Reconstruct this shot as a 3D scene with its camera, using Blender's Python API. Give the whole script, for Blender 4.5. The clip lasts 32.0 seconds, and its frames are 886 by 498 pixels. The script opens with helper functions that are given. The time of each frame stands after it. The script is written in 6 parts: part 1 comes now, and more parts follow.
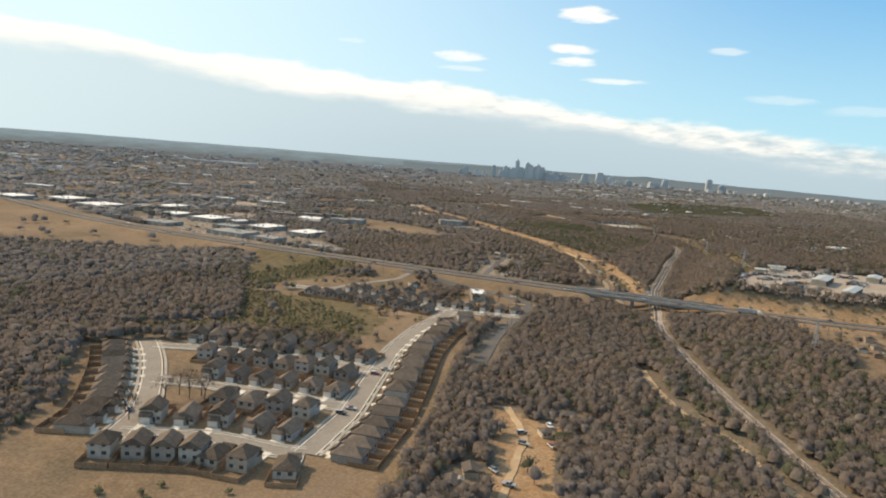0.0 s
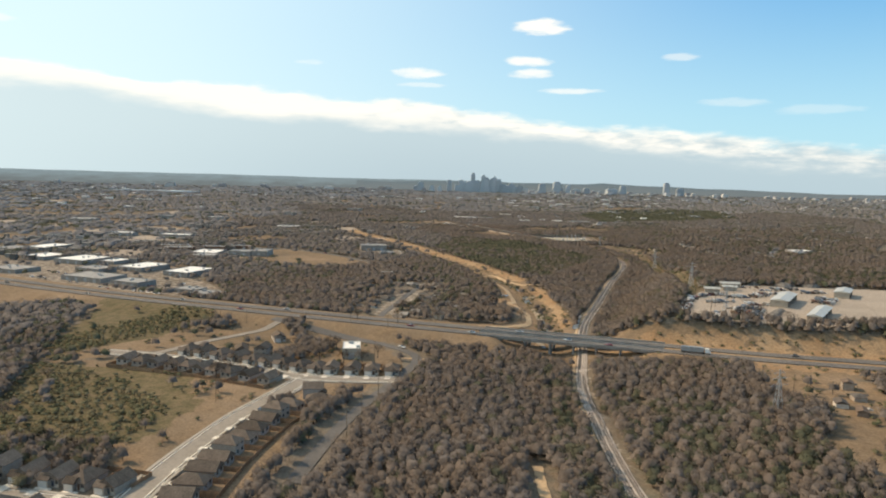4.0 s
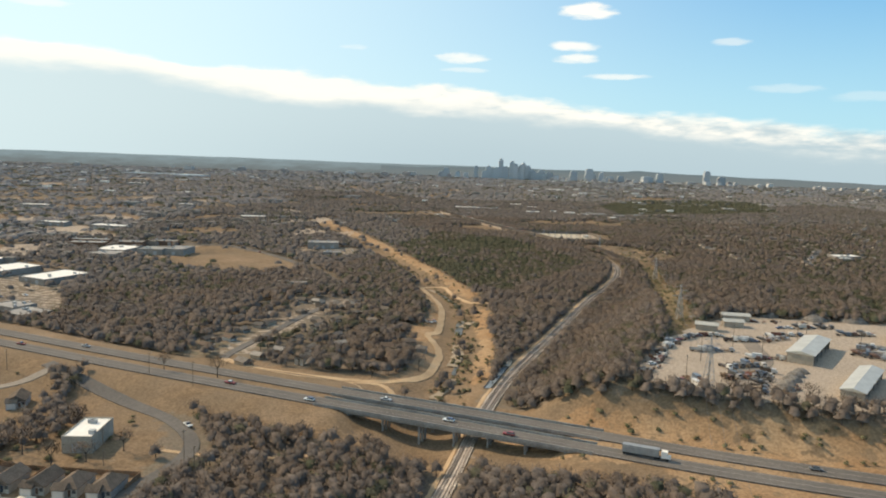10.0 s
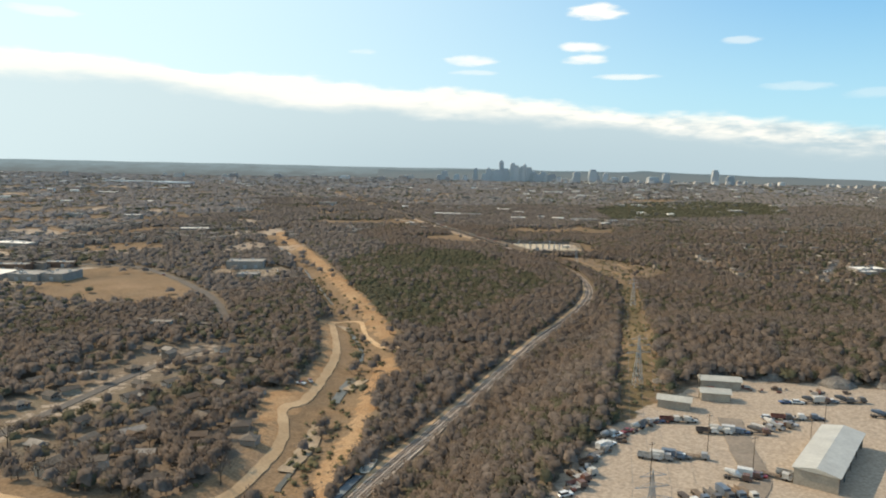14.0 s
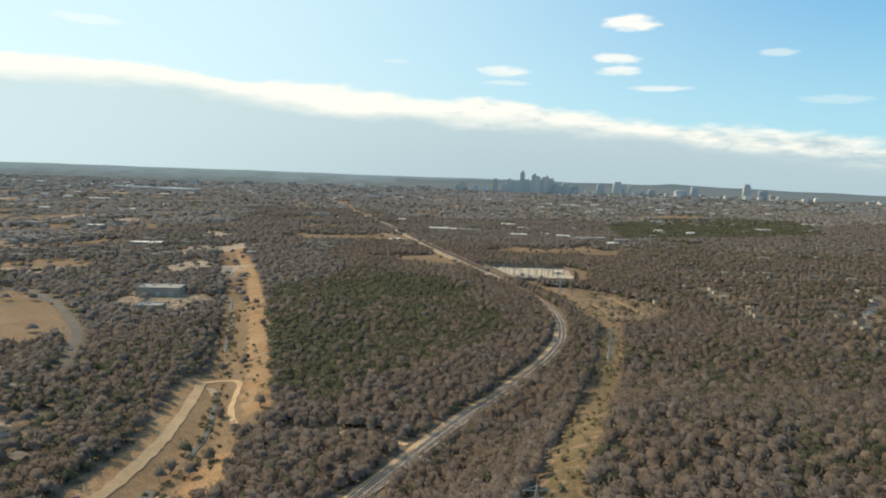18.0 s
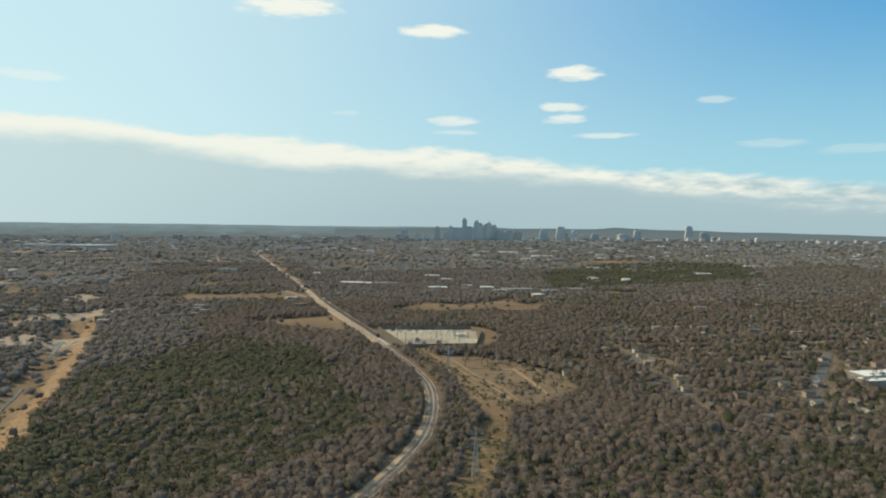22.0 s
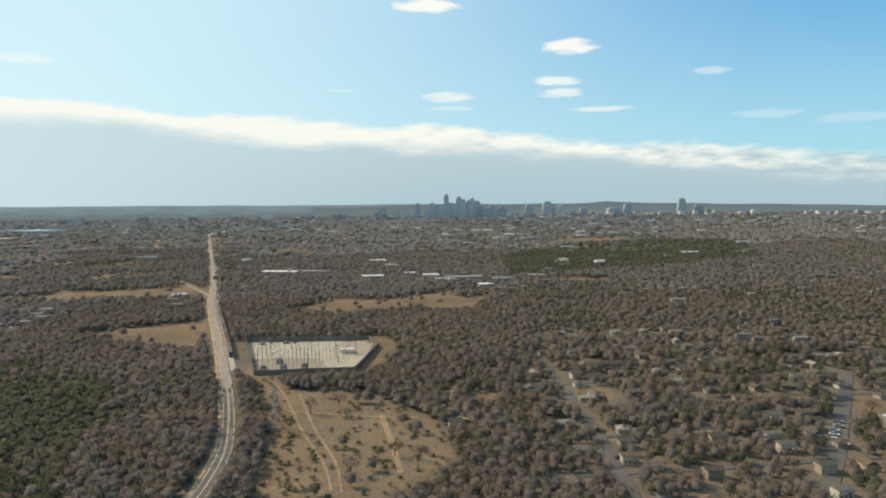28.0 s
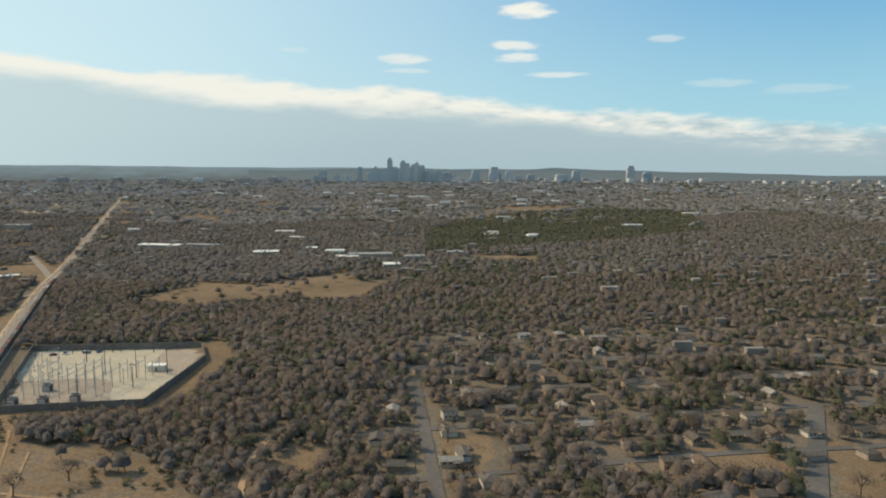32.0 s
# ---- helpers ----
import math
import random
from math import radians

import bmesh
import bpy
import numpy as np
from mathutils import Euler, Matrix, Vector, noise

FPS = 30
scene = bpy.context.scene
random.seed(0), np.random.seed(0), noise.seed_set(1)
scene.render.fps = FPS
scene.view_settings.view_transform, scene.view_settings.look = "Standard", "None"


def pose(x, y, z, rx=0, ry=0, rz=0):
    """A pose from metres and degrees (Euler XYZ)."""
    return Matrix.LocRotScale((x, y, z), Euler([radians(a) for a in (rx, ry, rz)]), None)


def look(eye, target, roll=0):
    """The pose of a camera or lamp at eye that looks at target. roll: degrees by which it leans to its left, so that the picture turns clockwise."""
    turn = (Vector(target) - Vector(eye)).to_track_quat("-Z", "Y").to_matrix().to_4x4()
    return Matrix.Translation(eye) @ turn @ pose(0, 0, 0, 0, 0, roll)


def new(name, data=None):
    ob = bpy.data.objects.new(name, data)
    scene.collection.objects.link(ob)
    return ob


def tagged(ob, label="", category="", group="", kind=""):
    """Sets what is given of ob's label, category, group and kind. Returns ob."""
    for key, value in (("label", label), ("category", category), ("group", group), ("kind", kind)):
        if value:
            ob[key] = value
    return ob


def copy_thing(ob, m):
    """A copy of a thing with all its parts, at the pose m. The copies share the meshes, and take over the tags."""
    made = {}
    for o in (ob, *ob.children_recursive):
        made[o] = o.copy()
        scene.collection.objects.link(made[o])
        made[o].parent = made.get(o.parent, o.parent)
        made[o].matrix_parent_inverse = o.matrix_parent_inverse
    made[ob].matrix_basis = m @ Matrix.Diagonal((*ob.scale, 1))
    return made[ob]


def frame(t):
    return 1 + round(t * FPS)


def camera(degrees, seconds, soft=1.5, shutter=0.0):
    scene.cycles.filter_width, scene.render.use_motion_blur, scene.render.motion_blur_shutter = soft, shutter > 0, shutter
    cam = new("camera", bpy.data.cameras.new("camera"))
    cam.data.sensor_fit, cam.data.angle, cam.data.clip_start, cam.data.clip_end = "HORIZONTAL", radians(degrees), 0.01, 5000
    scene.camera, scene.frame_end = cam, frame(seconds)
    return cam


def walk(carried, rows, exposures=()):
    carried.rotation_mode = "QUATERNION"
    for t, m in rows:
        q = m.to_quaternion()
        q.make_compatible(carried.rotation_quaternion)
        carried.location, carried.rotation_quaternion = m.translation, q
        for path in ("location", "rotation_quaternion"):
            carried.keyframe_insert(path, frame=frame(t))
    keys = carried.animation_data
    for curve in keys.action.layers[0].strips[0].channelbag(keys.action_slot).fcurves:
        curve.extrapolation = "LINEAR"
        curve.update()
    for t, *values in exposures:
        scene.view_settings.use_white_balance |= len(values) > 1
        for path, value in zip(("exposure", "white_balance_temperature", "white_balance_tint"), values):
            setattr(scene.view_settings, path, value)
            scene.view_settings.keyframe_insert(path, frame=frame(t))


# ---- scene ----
cam = camera(63.2, 32.0, soft=2.0)
PATH = [
    (0, (1.26, 3.25, 110.58), (1.38, 102.43, 97.77), 4.22),
    (0.5, (9.29, 18.40, 110.74), (12.15, 117.67, 99.01), 3.87),
    (1, (17.41, 33.68, 110.94), (22.64, 132.73, 98.24), 3.71),
    (1.5, (25.60, 49.13, 111.18), (32.63, 147.67, 95.67), 3.60),
    (2, (33.86, 64.75, 111.46), (41.58, 163.33, 96.54), 3.48),
    (2.5, (42.19, 80.51, 111.76), (49.89, 179.33, 98.49), 3.28),
    (3, (50.60, 96.30, 112.06), (57.69, 195.28, 99.74), 2.59),
    (3.5, (59.08, 111.82, 112.36), (64.89, 210.97, 100.72), 1.75),
    (4, (67.60, 126.82, 112.64), (71.94, 226.18, 102.20), 1.29),
    (4.5, (76.16, 141.27, 112.93), (79.45, 240.75, 103.30), 0.83),
    (6.5, (110.32, 193.50, 114.18), (109.15, 292.55, 100.49), -0.96),
    (7, (118.70, 207.08, 114.35), (116.97, 306.16, 100.96), -0.57),
    (7.5, (127.07, 220.91, 114.43), (125.19, 320.04, 101.40), -0.08),
    (8, (135.46, 235.02, 114.43), (133.71, 334.20, 101.77), 0.43),
    (8.5, (143.89, 249.64, 114.32), (142.36, 348.86, 101.96), 1.03),
    (9, (152.33, 265.00, 114.09), (151.04, 364.25, 101.89), 1.59),
    (9.5, (160.77, 281.18, 113.78), (159.52, 380.43, 101.60), 1.84),
    (10, (169.20, 298.14, 113.42), (167.90, 397.34, 100.89), 1.80),
    (10.5, (177.65, 315.72, 113.05), (176.36, 414.83, 99.84), 1.66),
    (11, (186.11, 333.62, 112.73), (184.81, 432.63, 98.73), 1.40),
    (11.5, (194.57, 351.54, 112.48), (193.20, 450.43, 97.67), 1.16),
    (12, (202.98, 369.26, 112.33), (201.42, 468.03, 96.73), 0.85),
    (12.5, (211.31, 386.70, 112.28), (209.57, 485.45, 96.62), 0.77),
    (13, (219.55, 403.87, 112.35), (217.56, 502.74, 97.53), 0.79),
    (13.5, (227.69, 420.88, 112.51), (225.29, 519.93, 98.98), 0.87),
    (14, (235.74, 437.80, 112.74), (232.86, 537.01, 100.59), 0.92),
    (14.5, (243.68, 454.63, 113.03), (240.28, 553.93, 101.74), 1.28),
    (16.5, (274.40, 520.89, 114.65), (268.80, 619.73, 100.55), 1.60),
    (17, (282.13, 537.11, 114.95), (275.99, 635.99, 101.33), 1.72),
    (17.5, (289.85, 553.18, 115.21), (283.12, 652.17, 102.80), 1.83),
    (18, (297.54, 569.07, 115.44), (290.58, 668.22, 104.47), 1.73),
    (18.5, (305.20, 584.89, 115.60), (298.44, 684.17, 105.72), 1.49),
    (19, (312.90, 600.79, 115.65), (306.72, 700.17, 106.40), 1.12),
    (19.5, (320.67, 616.85, 115.61), (315.30, 716.28, 106.40), 0.77),
    (20, (328.51, 633.09, 115.47), (323.99, 732.57, 106.37), 0.36),
    (20.5, (336.37, 649.46, 115.26), (332.83, 749.06, 107.07), 0.28),
    (21, (344.17, 665.84, 115.03), (341.79, 765.61, 108.59), 0.34),
    (21.5, (351.86, 682.14, 114.81), (350.82, 782.02, 110.01), 0.29),
    (22, (359.45, 698.28, 114.63), (358.67, 798.19, 110.46), 0.38),
    (22.5, (367.01, 714.27, 114.51), (365.71, 814.16, 109.99), 0.36),
    (23, (374.61, 730.11, 114.43), (372.93, 829.95, 109.04), 0.49),
    (23.5, (382.23, 745.86, 114.37), (380.03, 845.62, 107.77), 0.36),
    (24, (389.73, 761.52, 114.26), (386.65, 861.16, 106.38), 0.33),
    (24.5, (397.03, 777.08, 114.08), (392.84, 876.57, 104.88), 0.15),
    (26.5, (423.48, 837.77, 112.55), (422.11, 937.27, 102.66), -0.29),
    (27, (430.38, 853.16, 112.36), (430.63, 952.73, 103.10), -0.27),
    (27.5, (437.44, 868.76, 112.25), (437.90, 968.39, 103.65), -0.28),
    (28, (444.66, 884.65, 112.20), (444.18, 984.37, 104.83), -0.70),
    (28.5, (452.02, 900.90, 112.19), (450.80, 1000.72, 106.37), -0.71),
    (29, (459.46, 917.39, 112.15), (458.13, 1017.29, 107.87), -0.89),
    (29.5, (466.89, 933.97, 112.09), (466.20, 1033.93, 109.11), -0.85),
    (30, (474.27, 950.54, 112.00), (474.86, 1050.51, 109.69), -0.73),
    (30.5, (481.52, 967.03, 111.90), (483.62, 1066.97, 108.98), -0.57),
    (31, (488.60, 983.45, 111.81), (492.12, 1083.27, 106.98), -0.25),
    (31.5, (495.45, 999.81, 111.75), (500.27, 1099.38, 103.81), -0.02),
    (32, (502.04, 1016.16, 111.72), (507.84, 1115.23, 99.41), 0.19),
]
walk(cam, [(t, look(eye, target, roll)) for t, eye, target, roll in PATH],
     [(0, 0.24, 6650, 9), (9, 0.2, 6650, 7), (14, 0.24, 6600, 7), (18, 0.14, 6500, 4), (22, -0.06, 6400, 0), (24, -0.14, 6300, 2), (28, 0.04, 6350, 3), (30, -0.32, 6250, 3), (32, -0.08, 6450, 4)])

# ---- world and sun ----
SUN_AZ, SUN_EL = -62.0, 35.0          # degrees right of straight ahead; above the horizon
world = bpy.data.worlds.new("sky")
scene.world = world
world.use_nodes = True
wt = world.node_tree
wt.nodes.clear()


def wnode(kind):
    return wt.nodes.new(kind)


def wmath(op, a, b=None, c=None, clamp=False):
    n = wt.nodes.new("ShaderNodeMath")
    n.operation, n.use_clamp = op, clamp
    for i, v in enumerate((a, b, c)):
        if v is None:
            continue
        if isinstance(v, (int, float)):
            n.inputs[i].default_value = v
        else:
            wt.links.new(v, n.inputs[i])
    return n.outputs[0]


def wmix(fac, a, b):
    n = wt.nodes.new("ShaderNodeMix")
    n.data_type = "RGBA"
    wt.links.new(fac, n.inputs[0])
    for i, v in ((6, a), (7, b)):
        if isinstance(v, tuple):
            n.inputs[i].default_value = (*v, 1)
        else:
            wt.links.new(v, n.inputs[i])
    return n.outputs[2]


def wstep(lo, hi, v):
    n = wt.nodes.new("ShaderNodeMapRange")
    n.interpolation_type = "SMOOTHSTEP"
    n.inputs[1].default_value, n.inputs[2].default_value = lo, hi
    wt.links.new(v, n.inputs[0])
    return n.outputs[0]


sky = wnode("ShaderNodeTexSky")
sky.sky_type, sky.sun_disc = "NISHITA", False
sky.sun_elevation, sky.sun_rotation = radians(SUN_EL), radians(SUN_AZ)
sky.air_density, sky.dust_density, sky.ozone_density = 1.0, 1.2, 1.6
coord = wnode("ShaderNodeTexCoord")
sep = wnode("ShaderNodeSeparateXYZ")
wt.links.new(coord.outputs["Generated"], sep.inputs[0])
AZ = wmath("MULTIPLY", wmath("ARCTAN2", sep.outputs[0], sep.outputs[1]), 57.2958)
EL = wmath("MULTIPLY", wmath("ARCSINE", sep.outputs[2]), 57.2958)
comb = wnode("ShaderNodeCombineXYZ")
wt.links.new(AZ, comb.inputs[0])
wt.links.new(wmath("MULTIPLY", EL, 3.6), comb.inputs[1])


def wnoise(scale, detail, rough=0.55):
    n = wnode("ShaderNodeTexNoise")
    n.inputs["Scale"].default_value, n.inputs["Detail"].default_value, n.inputs["Roughness"].default_value = scale, detail, rough
    wt.links.new(comb.outputs[0], n.inputs["Vector"])
    return n.outputs[0]


N1, N2, N3 = wnoise(0.09, 6), wnoise(0.45, 4), wnoise(0.035, 3)
# upper edge of the cloud deck, sinking from left to right
edge = wmath("ADD", wmath("MULTIPLY", wmath("SUBTRACT", N1, 0.5), 4.2),
             wmath("SUBTRACT", wmath("SUBTRACT", 5.0, wmath("MULTIPLY", AZ, 0.070)), wmath("MULTIPLY", wmath("MULTIPLY", AZ, AZ), 0.0006)))
above = wmath("SUBTRACT", EL, edge)
SKY_K = 10.0
base = wmix(wstep(0.0, 20.0, EL), tuple(SKY_K * c for c in (0.45, 0.77, 0.92)), tuple(SKY_K * c for c in (0.05, 0.34, 0.77)))
base = wmix(wstep(-34.0, 30.0, wmath("ADD", AZ, wmath("MULTIPLY", EL, -0.6))), tuple(SKY_K * c for c in (0.68, 0.88, 0.97)), base)
nishita = wnode("ShaderNodeMix")
nishita.data_type = "RGBA"
nishita.inputs[0].default_value = 0.8
wt.links.new(sky.outputs[0], nishita.inputs[6])
wt.links.new(base, nishita.inputs[7])
col = nishita.outputs[2]
# the deck itself: grey-blue underside that pales towards the horizon
deck = wmix(wstep(-0.6, 5.0, wmath("ADD", EL, wmath("MULTIPLY", N3, 1.0))), tuple(SKY_K * c for c in (0.44, 0.54, 0.60)), tuple(SKY_K * c for c in (0.50, 0.60, 0.65)))
deck = wmix(wstep(-45.0, 5.0, AZ), tuple(SKY_K * c for c in (0.62, 0.74, 0.78)), deck)
col = wmix(wmath("MULTIPLY", wstep(0.35, -0.5, above), 0.93), col, deck)
rim = wmath("MULTIPLY", wstep(-2.1, -0.5, above), wstep(0.55, -0.1, above))
rim = wmath("MULTIPLY", rim, wstep(0.30, 0.60, wmath("ADD", wmath("MULTIPLY", N2, 0.6), wmath("SUBTRACT", 0.28, wmath("MULTIPLY", AZ, 0.006)))))
col = wmix(rim, col, tuple(SKY_K * c for c in (0.97, 0.93, 0.86)))
# small fair-weather clouds: bearing, height, half width, half height
for az, el, w, h, k in ((9.7, 11.2, 2.4, 0.62, 1.0), (8.9, 8.7, 1.9, 0.40, 0.8), (9.0, 7.8, 2.0, 0.40, 0.75), (0.2, 7.7, 2.1, 0.45, 0.7),
                        (0.6, 6.8, 2.0, 0.22, 0.35), (12.0, 6.5, 2.5, 0.26, 0.6), (-1.3, 14.4, 2.7, 0.6, 1.0), (-12.5, 15.9, 4.2, 0.9, 1.0),
                        (20.2, 8.9, 1.5, 0.32, 0.4), (-30.0, 9.6, 2.6, 0.4, 0.4), (-8.0, 8.2, 1.2, 0.25, 0.3), (24.0, 5.6, 2.6, 0.35, 0.25), (29.5, 5.0, 3.0, 0.4, 0.2)):
    dx = wmath("DIVIDE", wmath("SUBTRACT", AZ, az), w)
    dy = wmath("DIVIDE", wmath("SUBTRACT", EL, el), h)
    r = wmath("ADD", wmath("ADD", wmath("MULTIPLY", dx, dx), wmath("MULTIPLY", dy, dy)), wmath("MULTIPLY", wmath("SUBTRACT", N2, 0.5), 2.4))
    col = wmix(wmath("MULTIPLY", wstep(1.15, 0.1, r), k), col, tuple(SKY_K * c for c in (0.98, 0.94, 0.88)))
# thin pale cloud overhead, unseen, added to make the sky's fill light less blue
col = wmix(wmath("MULTIPLY", wstep(24.0, 48.0, EL), 0.85), col, tuple(SKY_K * c for c in (0.37, 0.44, 0.51)))
bg = wnode("ShaderNodeBackground")
bg.inputs[1].default_value = 0.1
wt.links.new(col, bg.inputs[0])
wt.links.new(bg.outputs[0], wnode("ShaderNodeOutputWorld").inputs[0])

sun = new("sun", bpy.data.lights.new("sun", "SUN"))
sun.data.energy, sun.data.angle, sun.data.color = 3.9, radians(0.6), (1.0, 0.80, 0.58)
sd = Vector((math.sin(radians(SUN_AZ)) * math.cos(radians(SUN_EL)), math.cos(radians(SUN_AZ)) * math.cos(radians(SUN_EL)), math.sin(radians(SUN_EL))))
sun.matrix_world = look(sd * 800, (0, 0, 0))


# ---- materials ----
def material(name, c1, c2, scale, rough=0.9, fine=None, metal=0.0, bump=0.0, third=None, jitter=0.0, spec=0.15, island=0.0):
    """Two tones mixed by noise of that size in metres, a fine grain, and, where asked, a tone that differs from object to object."""
    m = bpy.data.materials.new(name)
    m.use_nodes = True
    nt = m.node_tree
    p = nt.nodes["Principled BSDF"]
    p.inputs["Roughness"].default_value, p.inputs["Metallic"].default_value = rough, metal
    p.inputs["Specular IOR Level"].default_value = spec
    geo = nt.nodes.new("ShaderNodeNewGeometry")

    def tex(s, detail=4):
        n = nt.nodes.new("ShaderNodeTexNoise")
        n.inputs["Scale"].default_value, n.inputs["Detail"].default_value = 1.0 / s, detail
        nt.links.new(geo.outputs["Position"], n.inputs["Vector"])
        r = nt.nodes.new("ShaderNodeMapRange")
        r.inputs[1].default_value, r.inputs[2].default_value = 0.36, 0.64
        nt.links.new(n.outputs[0], r.inputs[0])
        return r.outputs[0]

    def mix(f, a, b):
        n = nt.nodes.new("ShaderNodeMix")
        n.data_type = "RGBA"
        if isinstance(f, float):
            n.inputs[0].default_value = f
        else:
            nt.links.new(f, n.inputs[0])
        for i, v in ((6, a), (7, b)):
            if isinstance(v, tuple):
                n.inputs[i].default_value = (*v, 1)
            else:
                nt.links.new(v, n.inputs[i])
        return n.outputs[2]

    c = mix(tex(scale), c1, c2)
    if third:
        n = nt.nodes.new("ShaderNodeMath")
        n.operation = "MULTIPLY"
        nt.links.new(tex(scale * 4.7, 3), n.inputs[0])
        n.inputs[1].default_value = 0.75
        c = mix(n.outputs[0], c, third)
    if fine:
        g = nt.nodes.new("ShaderNodeMapRange")
        g.inputs[3].default_value, g.inputs[4].default_value = 1 - fine[1], 1 + fine[1]
        nt.links.new(tex(fine[0], 3), g.inputs[0])
        h = nt.nodes.new("ShaderNodeVectorMath")
        h.operation = "SCALE"
        nt.links.new(c, h.inputs[0])
        nt.links.new(g.outputs[0], h.inputs["Scale"])
        c = h.outputs[0]
    if jitter:
        info = nt.nodes.new("ShaderNodeObjectInfo")
        g = nt.nodes.new("ShaderNodeMapRange")
        g.inputs[3].default_value, g.inputs[4].default_value = 1 - jitter, 1 + jitter
        nt.links.new(info.outputs["Random"], g.inputs[0])
        h = nt.nodes.new("ShaderNodeVectorMath")
        h.operation = "SCALE"
        nt.links.new(c, h.inputs[0])
        nt.links.new(g.outputs[0], h.inputs["Scale"])
        c = h.outputs[0]
    if island:
        g = nt.nodes.new("ShaderNodeMapRange")
        g.inputs[3].default_value, g.inputs[4].default_value = 1 - island, 1 + island
        nt.links.new(geo.outputs["Random Per Island"], g.inputs[0])
        h = nt.nodes.new("ShaderNodeVectorMath")
        h.operation = "SCALE"
        nt.links.new(c, h.inputs[0])
        nt.links.new(g.outputs[0], h.inputs["Scale"])
        c = h.outputs[0]
    nt.links.new(c, p.inputs["Base Color"])
    if bump:
        b = nt.nodes.new("ShaderNodeBump")
        b.inputs["Strength"].default_value, b.inputs["Distance"].default_value = 0.6, bump
        nt.links.new(tex(fine[0] if fine else scale * 0.3, 3), b.inputs["Height"])
        nt.links.new(b.outputs[0], p.inputs["Normal"])
    return m


def palette(name, colours, rough=0.5, spec=0.4, grain=0.08, metal=0.0):
    """One tone of the list for each object, by its random number, with a fine dirt."""
    m = material(name, (1, 1, 1), (1, 1, 1), 1.0, rough, spec=spec, metal=metal)
    nt = m.node_tree
    p = nt.nodes["Principled BSDF"]
    info, ramp = nt.nodes.new("ShaderNodeObjectInfo"), nt.nodes.new("ShaderNodeValToRGB")
    ramp.color_ramp.interpolation = "CONSTANT"
    while len(ramp.color_ramp.elements) < len(colours):
        ramp.color_ramp.elements.new(1.0)
    for i, c in enumerate(colours):
        ramp.color_ramp.elements[i].position = i / len(colours)
        ramp.color_ramp.elements[i].color = (*c, 1)
    nt.links.new(info.outputs["Random"], ramp.inputs[0])
    n = nt.nodes.new("ShaderNodeTexNoise")
    n.inputs["Scale"].default_value, n.inputs["Detail"].default_value = 0.8, 5
    geo = nt.nodes.new("ShaderNodeNewGeometry")
    nt.links.new(geo.outputs["Position"], n.inputs["Vector"])
    g = nt.nodes.new("ShaderNodeMapRange")
    g.inputs[1].default_value, g.inputs[2].default_value = 0.3, 0.7
    g.inputs[3].default_value, g.inputs[4].default_value = 1 - 2.5 * grain, 1 + grain
    nt.links.new(n.outputs[0], g.inputs[0])
    h = nt.nodes.new("ShaderNodeVectorMath")
    h.operation = "SCALE"
    nt.links.new(ramp.outputs[0], h.inputs[0])
    nt.links.new(g.outputs[0], h.inputs["Scale"])
    nt.links.new(h.outputs[0], p.inputs["Base Color"])
    return m


M = {}
M["twig"] = material("bare_twigs", (0.160, 0.134, 0.115), (0.100, 0.086, 0.077), 6.5, 1.0, (1.6, 0.16), third=(0.150, 0.113, 0.085), spec=0.05, island=0.14)
M["scrub"] = material("green_scrub", (0.115, 0.108, 0.058), (0.17, 0.138, 0.085), 7.0, 1.0, (1.5, 0.3), third=(0.088, 0.088, 0.046), spec=0.05, island=0.15)
M["cedar"] = material("evergreen_foliage", (0.060, 0.066, 0.040), (0.088, 0.086, 0.055), 8.0, 1.0, (2.0, 0.18), third=(0.10, 0.092, 0.062), spec=0.05, island=0.14)
# the three distant twig tones are paled and cooled to paint in haze
M["far_twig_hazed"] = material("far_woods_hazed", (0.225, 0.205, 0.192), (0.165, 0.154, 0.149), 60.0, 1.0, (14, 0.14), third=(0.19, 0.171, 0.155), spec=0.05, island=0.16)
M["farthest_twig_hazed"] = material("farthest_woods_hazed", (0.215, 0.217, 0.222), (0.165, 0.171, 0.180), 90.0, 1.0, (20, 0.14), third=(0.195, 0.19, 0.187), spec=0.05, island=0.16)
M["mid_twig_hazed"] = material("bare_twigs_of_far_trees_hazed", (0.170, 0.147, 0.131), (0.106, 0.095, 0.088), 9.0, 1.0, (3, 0.16), third=(0.150, 0.124, 0.104), spec=0.05, island=0.14)
M["bark"] = material("bark", (0.10, 0.085, 0.07), (0.06, 0.05, 0.042), 1.0, 1.0, (0.3, 0.3), spec=0.05)
M["asphalt"] = material("asphalt", (0.138, 0.124, 0.110), (0.168, 0.150, 0.132), 14.0, 0.9, (1.5, 0.1), third=(0.115, 0.104, 0.094))
M["line_paint"] = material("worn_line_paint", (0.36, 0.33, 0.28), (0.26, 0.24, 0.21), 9.0, 0.8, (1.0, 0.2))
M["newstreet"] = material("pale_street", (0.27, 0.228, 0.182), (0.31, 0.262, 0.21), 12.0, 0.9, (1.2, 0.1))
M["concrete"] = material("concrete", (0.74, 0.66, 0.54), (0.64, 0.57, 0.47), 6.0, 0.85, (0.7, 0.1))
M["walk"] = material("pavement_concrete", (0.40, 0.35, 0.285), (0.34, 0.298, 0.245), 6.0, 0.85, (0.7, 0.1))
M["bridge"] = material("bridge_concrete", (0.34, 0.32, 0.29), (0.25, 0.235, 0.215), 8.0, 0.9, (0.8, 0.15))
M["caliche"] = material("pale_dirt", (0.52, 0.37, 0.225), (0.44, 0.305, 0.18), 14.0, 1.0, (1.1, 0.08), spec=0.1)
